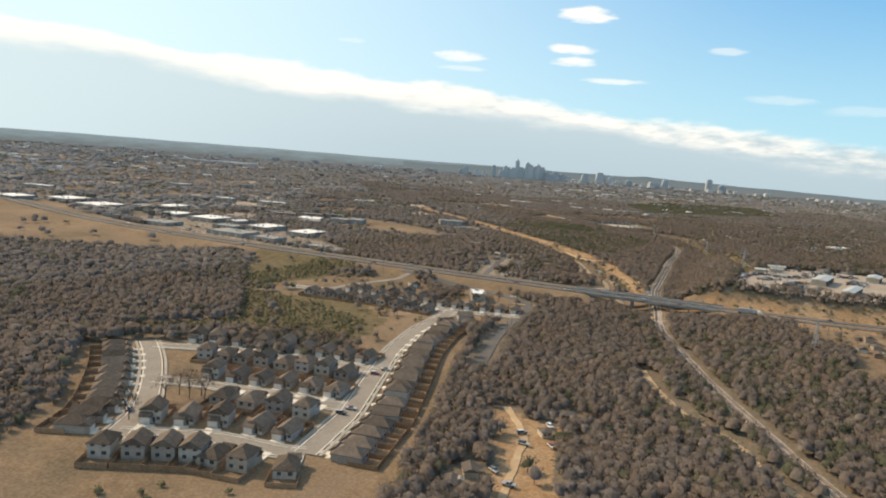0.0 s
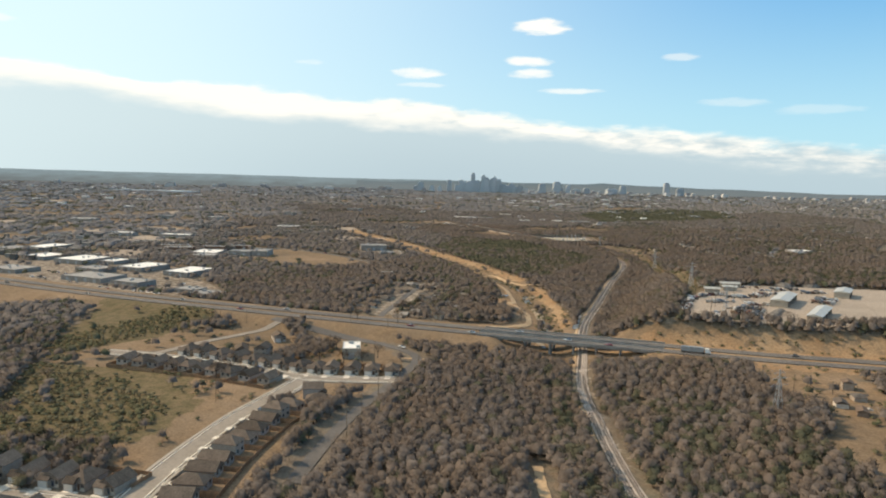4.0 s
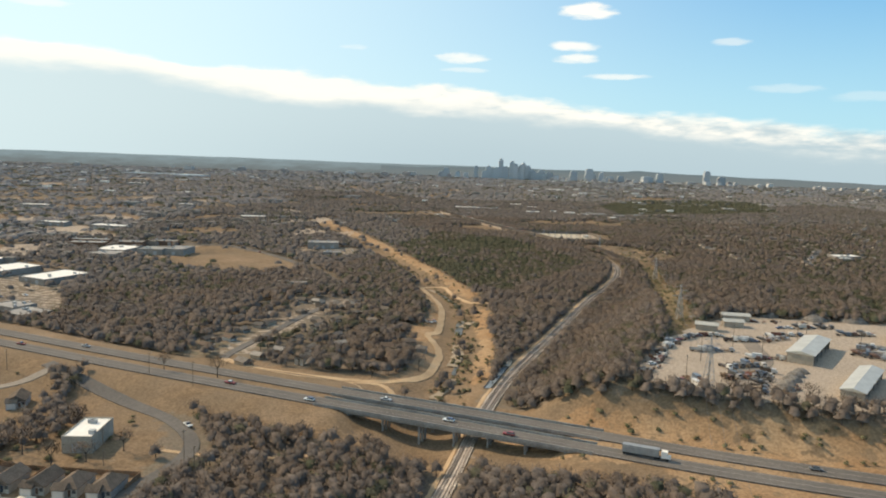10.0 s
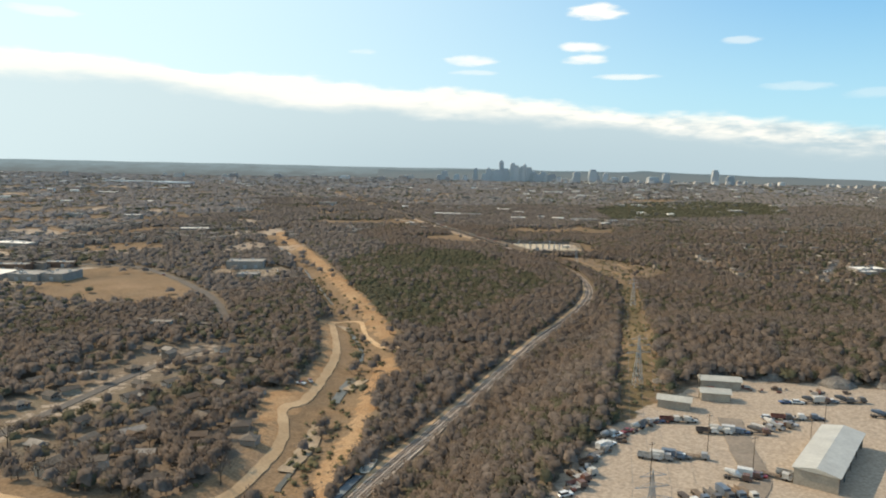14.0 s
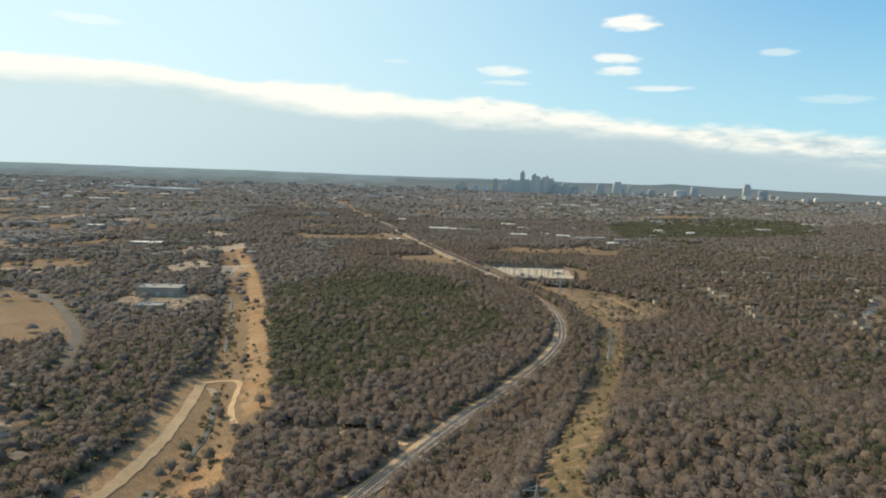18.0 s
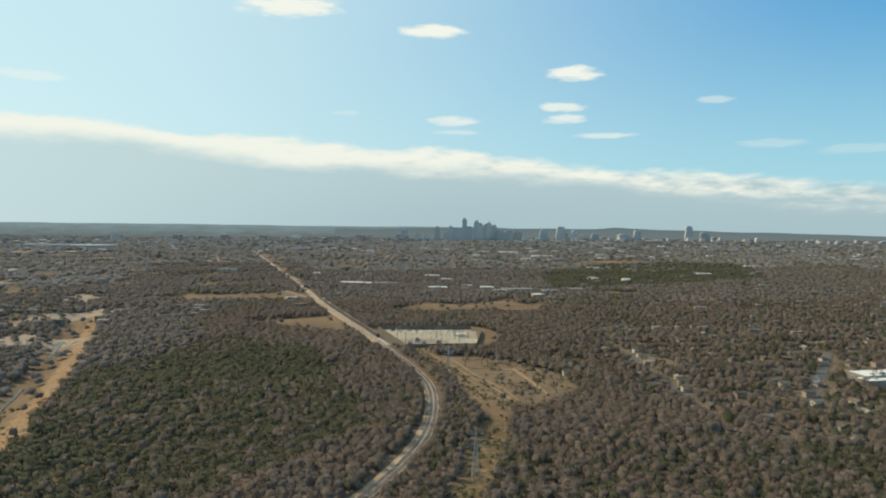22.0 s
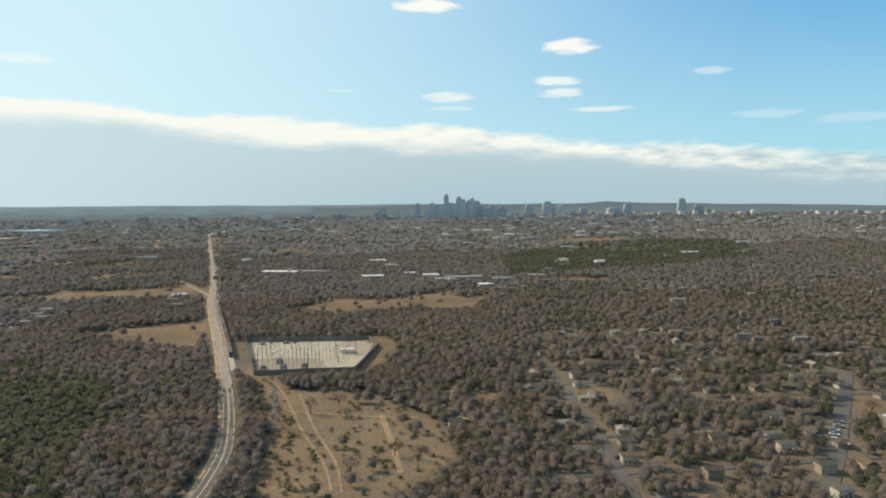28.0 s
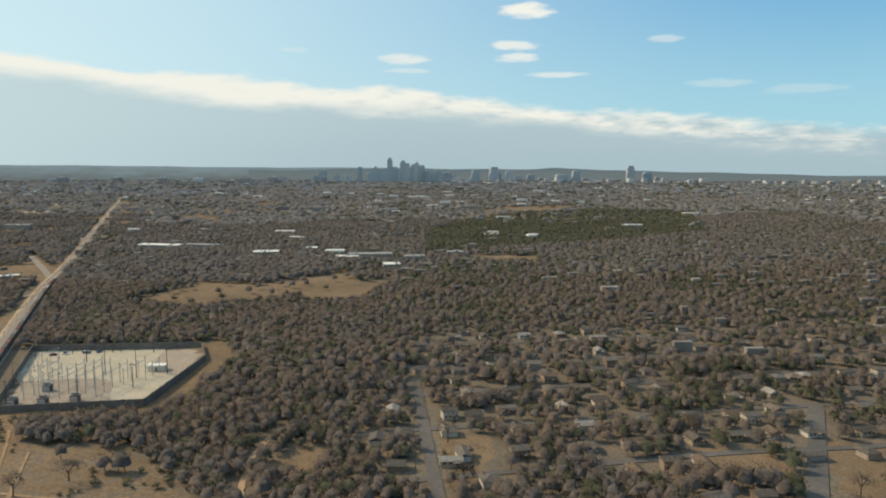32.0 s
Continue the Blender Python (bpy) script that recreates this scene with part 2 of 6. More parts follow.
M["ballast"] = material("ballast", (0.53, 0.445, 0.365), (0.43, 0.355, 0.29), 7.0, 1.0, (0.6, 0.3), spec=0.1)
M["tie"] = material("tie_wood", (0.33, 0.28, 0.235), (0.26, 0.22, 0.185), 2.0, 1.0, spec=0.1)
M["rail"] = material("rail_steel", (0.22, 0.165, 0.125), (0.28, 0.22, 0.18), 3.0, 0.5, metal=0.5)
M["water"] = material("creek_water", (0.08, 0.075, 0.06), (0.13, 0.115, 0.085), 6.0, 0.35, spec=0.3)
M["riprap"] = material("pale_rock", (0.40, 0.32, 0.23), (0.30, 0.235, 0.165), 6.0, 1.0, (0.8, 0.15), spec=0.1)

# ---- plan: lines and areas, in metres ----
RAIL = [(154, 50), (152, 167), (148, 250), (148, 317), (149, 375), (153, 433), (163, 510), (177, 570), (190, 625), (206, 677), (237, 759), (281, 879),
        (305, 935), (330, 1000), (346, 1060), (351, 1120), (348, 1180), (338, 1225), (318, 1290), (270, 1430), (196, 1640), (150, 1790), (60, 2060), (-120, 2600), (-317, 3192)]
HWY = [(-800, 1170), (-661, 1071), (-505, 939), (-400, 862), (-300, 800), (-200, 745), (-120, 706), (-30, 667), (31, 642), (80, 623), (121, 607), (167, 590), (214, 572), (274, 549), (330, 530), (400, 505), (583, 437), (833, 345)]
CREEK = [(171, 467), (165, 533), (158, 590), (160, 622), (170, 660), (174, 700), (175, 734), (175, 790), (178, 840), (172, 875), (153, 937), (132, 1000), (111, 1062), (66, 1190), (25, 1297), (-30, 1430), (-105, 1611)]
POWER = [(293, 650), (310, 734), (331, 825), (372, 1009), (388, 1108), (367, 1218), (335, 1312), (321, 1350)]
MAIN = [(-43, 253), (-37, 280), (-33, 299), (-28, 344), (-22, 397), (-12, 441), (-3, 465), (5, 488), (12, 510)]
BOTTOM = [(-43, 253), (-53, 253), (-74, 258), (-92, 258), (-113, 256)]
LEFT = [(-113, 256), (-114, 279), (-121, 305), (-136, 345), (-153, 380)]
CROSS_A = [(-36, 303), (-55, 308), (-82, 313), (-107, 317), (-124, 318)]
CROSS_B = [(-28, 356), (-50, 363), (-78, 370), (-109, 375), (-146, 372)]
NORTH = [(60, 508), (35, 509), (12, 511), (-14, 522), (-47, 540), (-88, 555), (-118, 564)]
NORTH_B = [(-90, 554), (-78, 572), (-62, 598), (-27, 639)]
OLD = [(-32, 646), (6, 620), (30, 604), (52, 589), (68, 570), (72, 552), (66, 527), (56, 495), (47, 470), (37, 432), (26, 379)]
HAUL = [(44, 684), (72, 664), (101, 653), (133, 649), (151, 657), (160, 677), (163, 717), (155, 752), (161, 766), (163, 818), (162, 845), (156, 882), (143, 938)]
HAUL_B = [(143, 940), (152, 946), (163, 941), (172, 905), (180, 885), (187, 872), (200, 866), (217, 866), (240, 868), (265, 858)]
HOOD = [(44, 684), (46, 700), (54, 735), (67, 797), (82, 850)]
EAST_ROAD = [(513, 1083), (513, 1145), (515, 1216), (512, 1292), (509, 1376)]
RIGHT_ROAD = [(583, 1142), (610, 1185), (646, 1246), (692, 1325)]
CURVE_ROAD = [(70, 925), (56, 960), (32, 1006), (6, 1046), (-50, 1112), (-108, 1160), (-183, 1172)]
SIDE_ROAD = [(75, 1867), (196, 1654), (167, 1583), (108, 1567)]
TRACK_A = [(118, 395), (116, 358), (119, 319), (129, 294), (130, 267), (133, 244), (138, 200)]
TRACK_B = [(24, 215), (28, 234), (35, 263), (40, 286), (36, 320)]
SUBSTATION = [(287, 1440), (322, 1333), (385, 1340), (393, 1414), (383, 1443)]

AREAS = {
    "tan": [
        [(-40, 377), (0, 392), (-2, 450), (7, 492), (-12, 497), (-50, 510), (-87, 527), (-125, 546), (-123, 533), (-79, 505), (-42, 454), (-52, 417)],
        [(-150, 533), (-117, 596), (-77, 635), (-25, 643), (33, 612), (58, 575), (62, 542), (50, 521), (-17, 542), (-67, 575), (-107, 560)],
        [(-350, 83), (33, 83), (-17, 213), (-42, 218), (-83, 221), (-125, 218), (-147, 240), (-192, 243), (-350, 243)],
        [(62, 596), (80, 585), (106, 588), (104, 604), (83, 621), (50, 629)],
        [(240, 350), (268, 380), (300, 440), (312, 492), (290, 525), (262, 520), (252, 480), (262, 440), (236, 400)],
        [(188, 575), (218, 550), (250, 546), (250, 533), (275, 517), (367, 500), (400, 533), (358, 557), (275, 583), (223, 597)],
        [(335, 1300), (400, 1290), (440, 1240), (450, 1175), (412, 1121), (390, 1119), (376, 1180)],
        [(372, 1453), (392, 1456), (411, 1414), (403, 1345), (390, 1325), (316, 1318), (322, 1333), (385, 1340), (393, 1414), (384, 1443)],
        [(284, 1585), (326, 1672), (374, 1660), (447, 1745), (462, 1665), (403, 1588), (340, 1550)], [(412, 1590), (462, 1680), (490, 1662), (470, 1585)],
        [(135, 1468), (156, 1505), (190, 1515), (226, 1545), (262, 1400), (219, 1420)], [(-75, 1672), (-68, 1712), (34, 1780), (142, 1795), (176, 1690), (69, 1685)],
        [(-155, 1046), (-157, 1116), (-120, 1158), (-50, 1108), (0, 1046), (22, 1006), (17, 979), (-77, 970)],
        [(452, 1262), (452, 1282), (466, 1294), (476, 1284), (472, 1262)], [(168, 580), (184, 580), (186, 570), (174, 568)],
        [(-620, 1000), (-400, 848), (-300, 782), (-215, 735), (-205, 712), (-342, 690), (-421, 686), (-560, 770)], [(517, 1254), (533, 1250), (538, 1300), (518, 1300)],
        [(646, 1217), (696, 1208), (708, 1275), (667, 1288)], [(575, 1817), (650, 1800), (667, 1858), (583, 1875)],
        [(650, 2542), (833, 2567), (958, 2775), (750, 2708)], [(467, 1658), (488, 1654), (500, 1683), (475, 1692)], [(608, 1250), (638, 1242), (643, 1271), (612, 1279)],
    ],
    "green": [[(-148, 541), (-90, 530), (-50, 513), (-33, 465), (-42, 418), (-68, 411), (-124, 421), (-164, 389), (-175, 412), (-124, 452)], [(-185, 728), (-77, 668), (-100, 604), (-150, 548), (-165, 620)]],
    "dirt": [[(22, 215), (44, 218), (56, 296), (40, 312), (26, 319), (28, 285)], [(142, 733), (163, 750), (160, 800), (143, 775)], [(188, 775), (204, 804), (198, 833), (188, 817)]],
    "lot": [[(-430, 965), (-330, 1020), (-150, 925), (-150, 880), (-95, 775), (-120, 752), (-210, 790), (-330, 850)], [(-120, 1085), (-200, 1100), (-200, 1040), (-130, 1040)], [(-20, 1120), (60, 1095), (70, 1165), (0, 1185)]],
    "yard": [[(255, 612), (259, 629), (284, 680), (324, 728), (345, 748), (392, 742), (500, 725), (533, 667), (392, 575), (323, 575), (295, 587), (277, 590), (261, 598)],
             [(290, 1436), (324, 1336), (383, 1343), (390, 1413), (381, 1440)]],
    "town": [[(-92, 188), (-14, 208), (-4, 262), (22, 440), (24, 500), (-15, 400), (-25, 367), (-146, 383), (-183, 367), (-150, 283), (-150, 238), (-125, 218)],
             [(-125, 546), (-50, 500), (17, 475), (44, 484), (60, 520), (62, 560), (46, 596), (-25, 588), (-50, 567)]],
}


def inside(poly, x, y):
    p = np.array(poly, float)
    q = np.roll(p, -1, 0)
    hit = np.zeros(x.shape, bool)
    for (x0, y0), (x1, y1) in zip(p, q):
        if y0 == y1:
            continue
        hit ^= ((y0 > y) != (y1 > y)) & (x < (x1 - x0) * (y - y0) / (y1 - y0) + x0)
    return hit


def beside(line, x, y, most=1e9):
    """Distance to a line, and the signed side (right is positive)."""
    best, side, along = np.full(x.shape, 1e9), np.zeros(x.shape), np.zeros(x.shape)
    run = 0.0
    for (x0, y0), (x1, y1) in zip(line, line[1:]):
        dx, dy = x1 - x0, y1 - y0
        n = math.hypot(dx, dy)
        t = np.clip(((x - x0) * dx + (y - y0) * dy) / n ** 2, 0, 1)
        d = np.hypot(x - x0 - t * dx, y - y0 - t * dy)
        near = d < best
        best = np.where(near, d, best)
        side = np.where(near, ((x - x0) * dy - (y - y0) * dx) / n, side)
        along = np.where(near, run + t * n, along)
        run += n
    return best, side, along


def smooth(a, b, v):
    t = np.clip((v - a) / (b - a), 0, 1)
    return t * t * (3 - 2 * t)


def terrain(x, y, cut=True):
    """Height of the land: a hill beside the railway, the road bank, the creek, and far land that rises to the hills."""
    x, y = np.asarray(x, float), np.asarray(y, float)
    xr = np.where(y < 600, 150, 150 + (y - 600) * 0.45)
    z = 20 * smooth(xr + 30, xr + 95, x) * (1 - smooth(830, 980, y)) * (1 - smooth(600, 900, x))
    south = 1 - smooth(-10, 45, y - (587 - 0.36 * (x - 178)))
    z = z * (1 - 0.72 * south)
    z = z + 0.9 * np.sin(x / 47.0 + 1.3) * np.sin(y / 61.0) + 0.5 * np.sin(x / 19.0) * np.sin(y / 23.0 + 2)
    z = z + 3.0 * np.sin(x / 310.0) * np.sin(y / 420.0) * smooth(1400, 2200, y)
    dr, _, _ = beside(RAIL, x, y)
    z = z * smooth(6, 34, dr) + 0.5 * (1 - smooth(6, 14, dr))
    dh, side, along = beside(HWY, x, y)
    gap = smooth(122, 134, x) * (1 - smooth(208, 220, x))
    road_z = hwy_height(x)
    z = np.where(dh < 24, np.minimum(z, road_z - 2.2), z)
    f = (1 - smooth(17, 40, dh)) * (1 - gap)
    z = z * (1 - f) + (road_z - 0.55) * f
    dc, _, _ = beside(CREEK, x, y)
    z = z - 3.8 * (1 - smooth(4, 23, dc)) * (1 - f)
    return z


def hwy_height(x):
    return 6.2 + 3.5 * smooth(260, 520, np.asarray(x, float)) - 2.6 * (1 - smooth(-420, -40, np.asarray(x, float)))


def height(x, y):
    """Height of the ground sheet at a place."""
    i = min(max(int(np.searchsorted(gx, x, 'right')) - 1, 0), len(GXL) - 2)
    j = min(max(int(np.searchsorted(gy, y, 'right')) - 1, 0), len(GYL) - 2)
    u, v = (x - GXL[i]) / (GXL[i + 1] - GXL[i]), (y - GYL[j]) / (GYL[j + 1] - GYL[j])
    a, b = GZL[j], GZL[j + 1]
    return (a[i] * (1 - u) + a[i + 1] * u) * (1 - v) + (b[i] * (1 - u) + b[i + 1] * u) * v


# ---- mesh helpers ----
def mesh_of(name, verts, faces, mat):
    me = bpy.data.meshes.new(name)
    me.from_pydata([tuple(v) for v in verts], [], faces)
    me.materials.append(mat)
    return me


def bulk(name, verts, tris, mat):
    """A mesh from arrays of corners and triangles."""
    me = bpy.data.meshes.new(name)
    me.vertices.add(len(verts))
    me.vertices.foreach_set("co", np.ascontiguousarray(verts, np.float32).ravel())
    n = tris.shape[1]
    me.loops.add(tris.size)
    me.loops.foreach_set("vertex_index", np.ascontiguousarray(tris, np.int32).ravel())
    me.polygons.add(len(tris))
    me.polygons.foreach_set("loop_start", np.arange(0, tris.size, n, dtype=np.int32))
    me.update(calc_edges=True)
    me.validate()
    me.materials.append(mat)
    return me


# ---- the ground: one sheet to the horizon ----
def spaced(lo, fine_lo, fine_hi, hi, step, grow=1.16):
    mid = list(np.arange(fine_lo, fine_hi + 0.1, step))
    out, s, v = [], step, fine_hi
    while v < hi:
        s = min(s * grow, 160)
        v += s
        out.append(min(v, hi))
    back, s, v = [], step, fine_lo
    while v > lo:
        s = min(s * grow, 160)
        v -= s
        back.append(max(v, lo))
    return np.array(back[::-1] + mid + out)


gx, gy = spaced(-4400, -350, 720, 4800, 5.0), spaced(-1500, 160, 1480, 5060, 5.0)
GX, GY = np.meshgrid(gx, gy)
GZ = terrain(GX, GY)
GXL, GYL, GZL = gx.tolist(), gy.tolist(), GZ.tolist()
nx, ny = len(gx), len(gy)
idx = np.arange(nx * ny).reshape(ny, nx)
quads = np.stack([idx[:-1, :-1], idx[:-1, 1:], idx[1:, 1:], idx[1:, :-1]], -1).reshape(-1, 4)


def patchy(x, y, s, seed):
    """A slow random field between 0 and 1."""
    r = np.random.RandomState(seed)
    v = np.zeros(x.shape)
    for k in range(6):
        a, ph = r.uniform(0, 6.28), r.uniform(0, 6.28)
        w = r.uniform(0.6, 1.7) / s
        v += np.sin((x * math.cos(a) + y * math.sin(a)) * w + ph)
    return 0.5 + v / 7.0


def clearing(x, y):
    """Open lots and paddocks between the trees of the western town, 0 to 1."""
    town = (1 - smooth(-80 + 0.1 * (y - 950), 0.25 * (y - 950), x)) * smooth(930, 990, y) * (1 - smooth(3000, 3500, y))
    return town * smooth(0.58, 0.64, patchy(x, y, 34, 77))


def bank_width(side, y):
    """How far the cleared bank reaches from the creek."""
    right = np.where(y > 880, 28.0, 22.0)
    left = np.where(y > 950, 8.0, np.where(y > 905, 14.0, 21.0))
    return np.where(side > 0, right, left)


def cover(x, y):
    """Shares of dry grass, green scrub, pale ground and bare orange earth at a place."""
    tan, green, pale, dirt = (np.zeros(x.shape) for _ in range(4))
    for p in AREAS["tan"]:
        tan[inside(p, x, y)] = 1
    tan[inside(AREAS["tan"][6], x, y)] = 0.56
    for p in AREAS["town"]:
        tan[inside(p, x, y)] = 0.8
    for p in AREAS["green"]:
        green[inside(p, x, y)] = 1
    for p in AREAS["yard"]:
        pale[inside(p, x, y)] = 1
    for p in AREAS["dirt"]:
        dirt[inside(p, x, y)] = 1
    for p in AREAS["lot"]:
        pale[inside(p, x, y)] = 0.42
    open_lot = clearing(x, y) * (tan < 1)
    tan = np.maximum(tan, open_lot)
    pale = np.maximum(pale, open_lot * 0.75 * smooth(0.5, 0.56, patchy(x, y, 80, 12)))
    dhood, _, _ = beside(HOOD, x, y)
    pale = np.maximum(pale, 0.45 * (1 - smooth(9, 14, dhood)) * (y > 690))
    dh, side, _ = beside(HWY, x, y)
    tan = np.maximum(tan, 1 - smooth(31, 40, dh))
    dc, cside, _ = beside(CREEK, x, y)
    bank_w = bank_width(cside, y)
    chan = (1 - smooth(bank_w - 3, bank_w + 3, dc)) * (y > 612) * (y < 1560)
    tan = np.maximum(tan, chan * 0.8)
    dirt = np.maximum(dirt, chan * (cside > 6) * smooth(13, 16, dc) * (1 - smooth(25, 28, dc)) * smooth(880, 900, y))
    dirt = np.maximum(dirt, 0.8 * chan * (cside > 6) * smooth(9, 12, dc) * (y < 850) * (y > 655))
    dr, rside, _ = beside(RAIL, x, y)
    pale = np.maximum(pale, 0.4 * (1 - smooth(4, 6, dr)))
    dp, _, _ = beside(POWER, x, y)
    tan = np.maximum(tan, 0.85 * (1 - smooth(8, 12, dp)))
    green = np.maximum(green, 0.6 * (1 - smooth(6, 9, dp)) * (y < 1108))
    dq, qside, _ = beside(HAUL, x, y)
    dirt = np.maximum(dirt, 0.75 * (1 - smooth(8, 11, dq)) * (qside < 0) * smooth(690, 720, y))
    tan = np.maximum(tan, 1 - smooth(9, 12, dq))
    bank = inside(AREAS["tan"][5], x, y)
    dirt[bank] = np.maximum(dirt[bank], 0.65)
    return tan, green, pale, dirt


ground_me = bulk("ground", np.stack([GX, GY, GZ], -1).reshape(-1, 3), quads, None)
ground_me.materials.clear()
tan, green, pale, dirt = (a.ravel() for a in cover(GX, GY))
attr = ground_me.color_attributes.new("cover", "FLOAT_COLOR", "POINT")
attr.data.foreach_set("color", np.stack([tan, green, pale, dirt], -1).astype(np.float32).ravel())
ground_me.polygons.foreach_set("use_smooth", np.ones(len(quads), bool))
gm = bpy.data.materials.new("land")
gm.use_nodes = True
gt = gm.node_tree
gp = gt.nodes["Principled BSDF"]
gp.inputs["Roughness"].default_value, gp.inputs["Specular IOR Level"].default_value = 1.0, 0.08
ggeo = gt.nodes.new("ShaderNodeNewGeometry")


def gnoise(s, detail=5, lo=0.35, hi=0.65):
    n, r = gt.nodes.new("ShaderNodeTexNoise"), gt.nodes.new("ShaderNodeMapRange")
    n.inputs["Scale"].default_value, n.inputs["Detail"].default_value = 1.0 / s, detail
    gt.links.new(ggeo.outputs["Position"], n.inputs["Vector"])
    r.inputs[1].default_value, r.inputs[2].default_value = lo, hi
    gt.links.new(n.outputs[0], r.inputs[0])
    return r.outputs[0]


def gmix(f, a, b):
    n = gt.nodes.new("ShaderNodeMix")
    n.data_type = "RGBA"
    gt.links.new(f, n.inputs[0])
    for i, v in ((6, a), (7, b)):
        if isinstance(v, tuple):
            n.inputs[i].default_value = (*v, 1)
        else:
            gt.links.new(v, n.inputs[i])
    return n.outputs[2]


def gshare(v, grain):
    """A share sharpened along an uneven border."""
    a, r = gt.nodes.new("ShaderNodeMath"), gt.nodes.new("ShaderNodeMapRange")
    a.operation = "ADD"
    gt.links.new(v, a.inputs[0])
    s = gt.nodes.new("ShaderNodeMapRange")
    s.inputs[3].default_value, s.inputs[4].default_value = -0.28, 0.28
    gt.links.new(grain, s.inputs[0])
    gt.links.new(s.outputs[0], a.inputs[1])
    r.interpolation_type = "SMOOTHSTEP"
    r.inputs[1].default_value, r.inputs[2].default_value = 0.35, 0.65
    gt.links.new(a.outputs[0], r.inputs[0])
    return r.outputs[0]


gattr, gsep = gt.nodes.new("ShaderNodeVertexColor"), gt.nodes.new("ShaderNodeSeparateColor")
gattr.layer_name = "cover"
gt.links.new(gattr.outputs[0], gsep.inputs[0])
big, mid_n, small, tiny = gnoise(90), gnoise(22), gnoise(5), gnoise(1.1, 3)
litter = gmix(big, gmix(mid_n, (0.20, 0.155, 0.115), (0.15, 0.125, 0.10)), gmix(small, (0.23, 0.17, 0.115), (0.155, 0.14, 0.10)))
grass = gmix(mid_n, gmix(small, (0.25, 0.169, 0.099), (0.19, 0.129, 0.078)), gmix(big, (0.285, 0.199, 0.126), (0.155, 0.114, 0.073)))
scrub_c = gmix(small, (0.112, 0.094, 0.048), (0.175, 0.128, 0.072))
pale_c = gmix(mid_n, gmix(small, (0.40, 0.325, 0.25), (0.375, 0.305, 0.237)), gmix(big, (0.33, 0.27, 0.21), (0.385, 0.312, 0.242)))
dirt_c = gmix(mid_n, gmix(small, (0.34, 0.208, 0.11), (0.27, 0.165, 0.088)), (0.37, 0.25, 0.145))
gc = gmix(gshare(gsep.outputs[0], small), litter, grass)
gc = gmix(gshare(gsep.outputs[1], small), gc, scrub_c)
gc = gmix(gshare(gattr.outputs[1], small), gc, dirt_c)
gc = gmix(gshare(gsep.outputs[2], small), gc, pale_c)
shade = gt.nodes.new("ShaderNodeMapRange")
shade.inputs[3].default_value, shade.inputs[4].default_value = 0.8, 1.2
gt.links.new(tiny, shade.inputs[0])
gscale = gt.nodes.new("ShaderNodeVectorMath")
gscale.operation = "SCALE"
gt.links.new(gc, gscale.inputs[0])
gt.links.new(shade.outputs[0], gscale.inputs["Scale"])
gt.links.new(gscale.outputs[0], gp.inputs["Base Color"])
gb = gt.nodes.new("ShaderNodeBump")
gb.inputs["Strength"].default_value, gb.inputs["Distance"].default_value = 0.5, 0.15
gt.links.new(small, gb.inputs["Height"])
gt.links.new(gb.outputs[0], gp.inputs["Normal"])
ground_me.materials.append(gm)
tagged(new("ground", ground_me), "brown winter land with dry grass, scrub and bare earth", "ground", kind="structure")


# ---- roads, tracks and other strips ----
def resample(line, step):
    out = [Vector((*line[0], 0))]
    pts = [Vector((*p, 0)) for p in line]
    n = len(pts)
    for i in range(n - 1):
        p0, p1, p2, p3 = pts[max(i - 1, 0)], pts[i], pts[i + 1], pts[min(i + 2, n - 1)]
        k = max(1, int((p2 - p1).length / step))
        for j in range(1, k + 1):
            t = j / k
            out.append(0.5 * ((2 * p1) + (p2 - p0) * t + (2 * p0 - 5 * p1 + 4 * p2 - p3) * t * t + (3 * p1 - p0 - 3 * p2 + p3) * t ** 3))
    return out


def strip(line, lo, hi, lift, mat, name, step=6.0, zfun=None, thick=0.5, rough=0.0, seed=0):
    """A slab along a line from lo to hi metres right of it, draped on the land."""
    rnd = random.Random(seed)
    pts = resample(line, step)
    verts, faces = [], []
    for i, p in enumerate(pts):
        d = (pts[min(i + 1, len(pts) - 1)] - pts[max(i - 1, 0)]).normalized()
        r = Vector((d.y, -d.x, 0))
        a, b = p + r * (lo + rnd.uniform(-rough, rough)), p + r * (hi + rnd.uniform(-rough, rough))
        for q in (a, b):
            z = (zfun(q.x, q.y) if zfun else height(q.x, q.y)) + lift
            verts += [(q.x, q.y, z), (q.x, q.y, z - thick)]
    for i in range(len(pts) - 1):
        k = 4 * i
        faces += [(k, k + 2, k + 6, k + 4), (k, k + 4, k + 5, k + 1), (k + 2, k + 3, k + 7, k + 6)]
    return mesh_of(name, verts, [f[::-1] for f in faces], mat)


def road(name, line, lo, hi, lift, mat, label, step=6.0, zfun=None, rough=0.0, category="road"):
    return tagged(new(name, strip(line, lo, hi, lift, mat, name, step, zfun, rough=rough)), label, category, kind="structure")


hz = lambda x, y: float(hwy_height(x))
road("road_highway", HWY, 3.0, 12.0, 0.0, M["asphalt"], "grey two-lane highway carriageway with worn asphalt", zfun=hz)
road("road_highway", HWY, -12.0, -3.0, 0.0, M["asphalt"], "grey two-lane highway carriageway with worn asphalt", zfun=hz)
for line, w, nm in ((MAIN, 3.9, "road_main"), (BOTTOM, 3.9, "road_bottom"), (LEFT, 3.9, "road_left"), (CROSS_A, 3.6, "road_cross"), (CROSS_B, 3.6, "road_cross"), (NORTH, 3.7, "road_north")):
    road(nm, line, -w, w, 0.30 + 0.012 * w, M["newstreet"], "pale new asphalt street of a housing estate", 4)
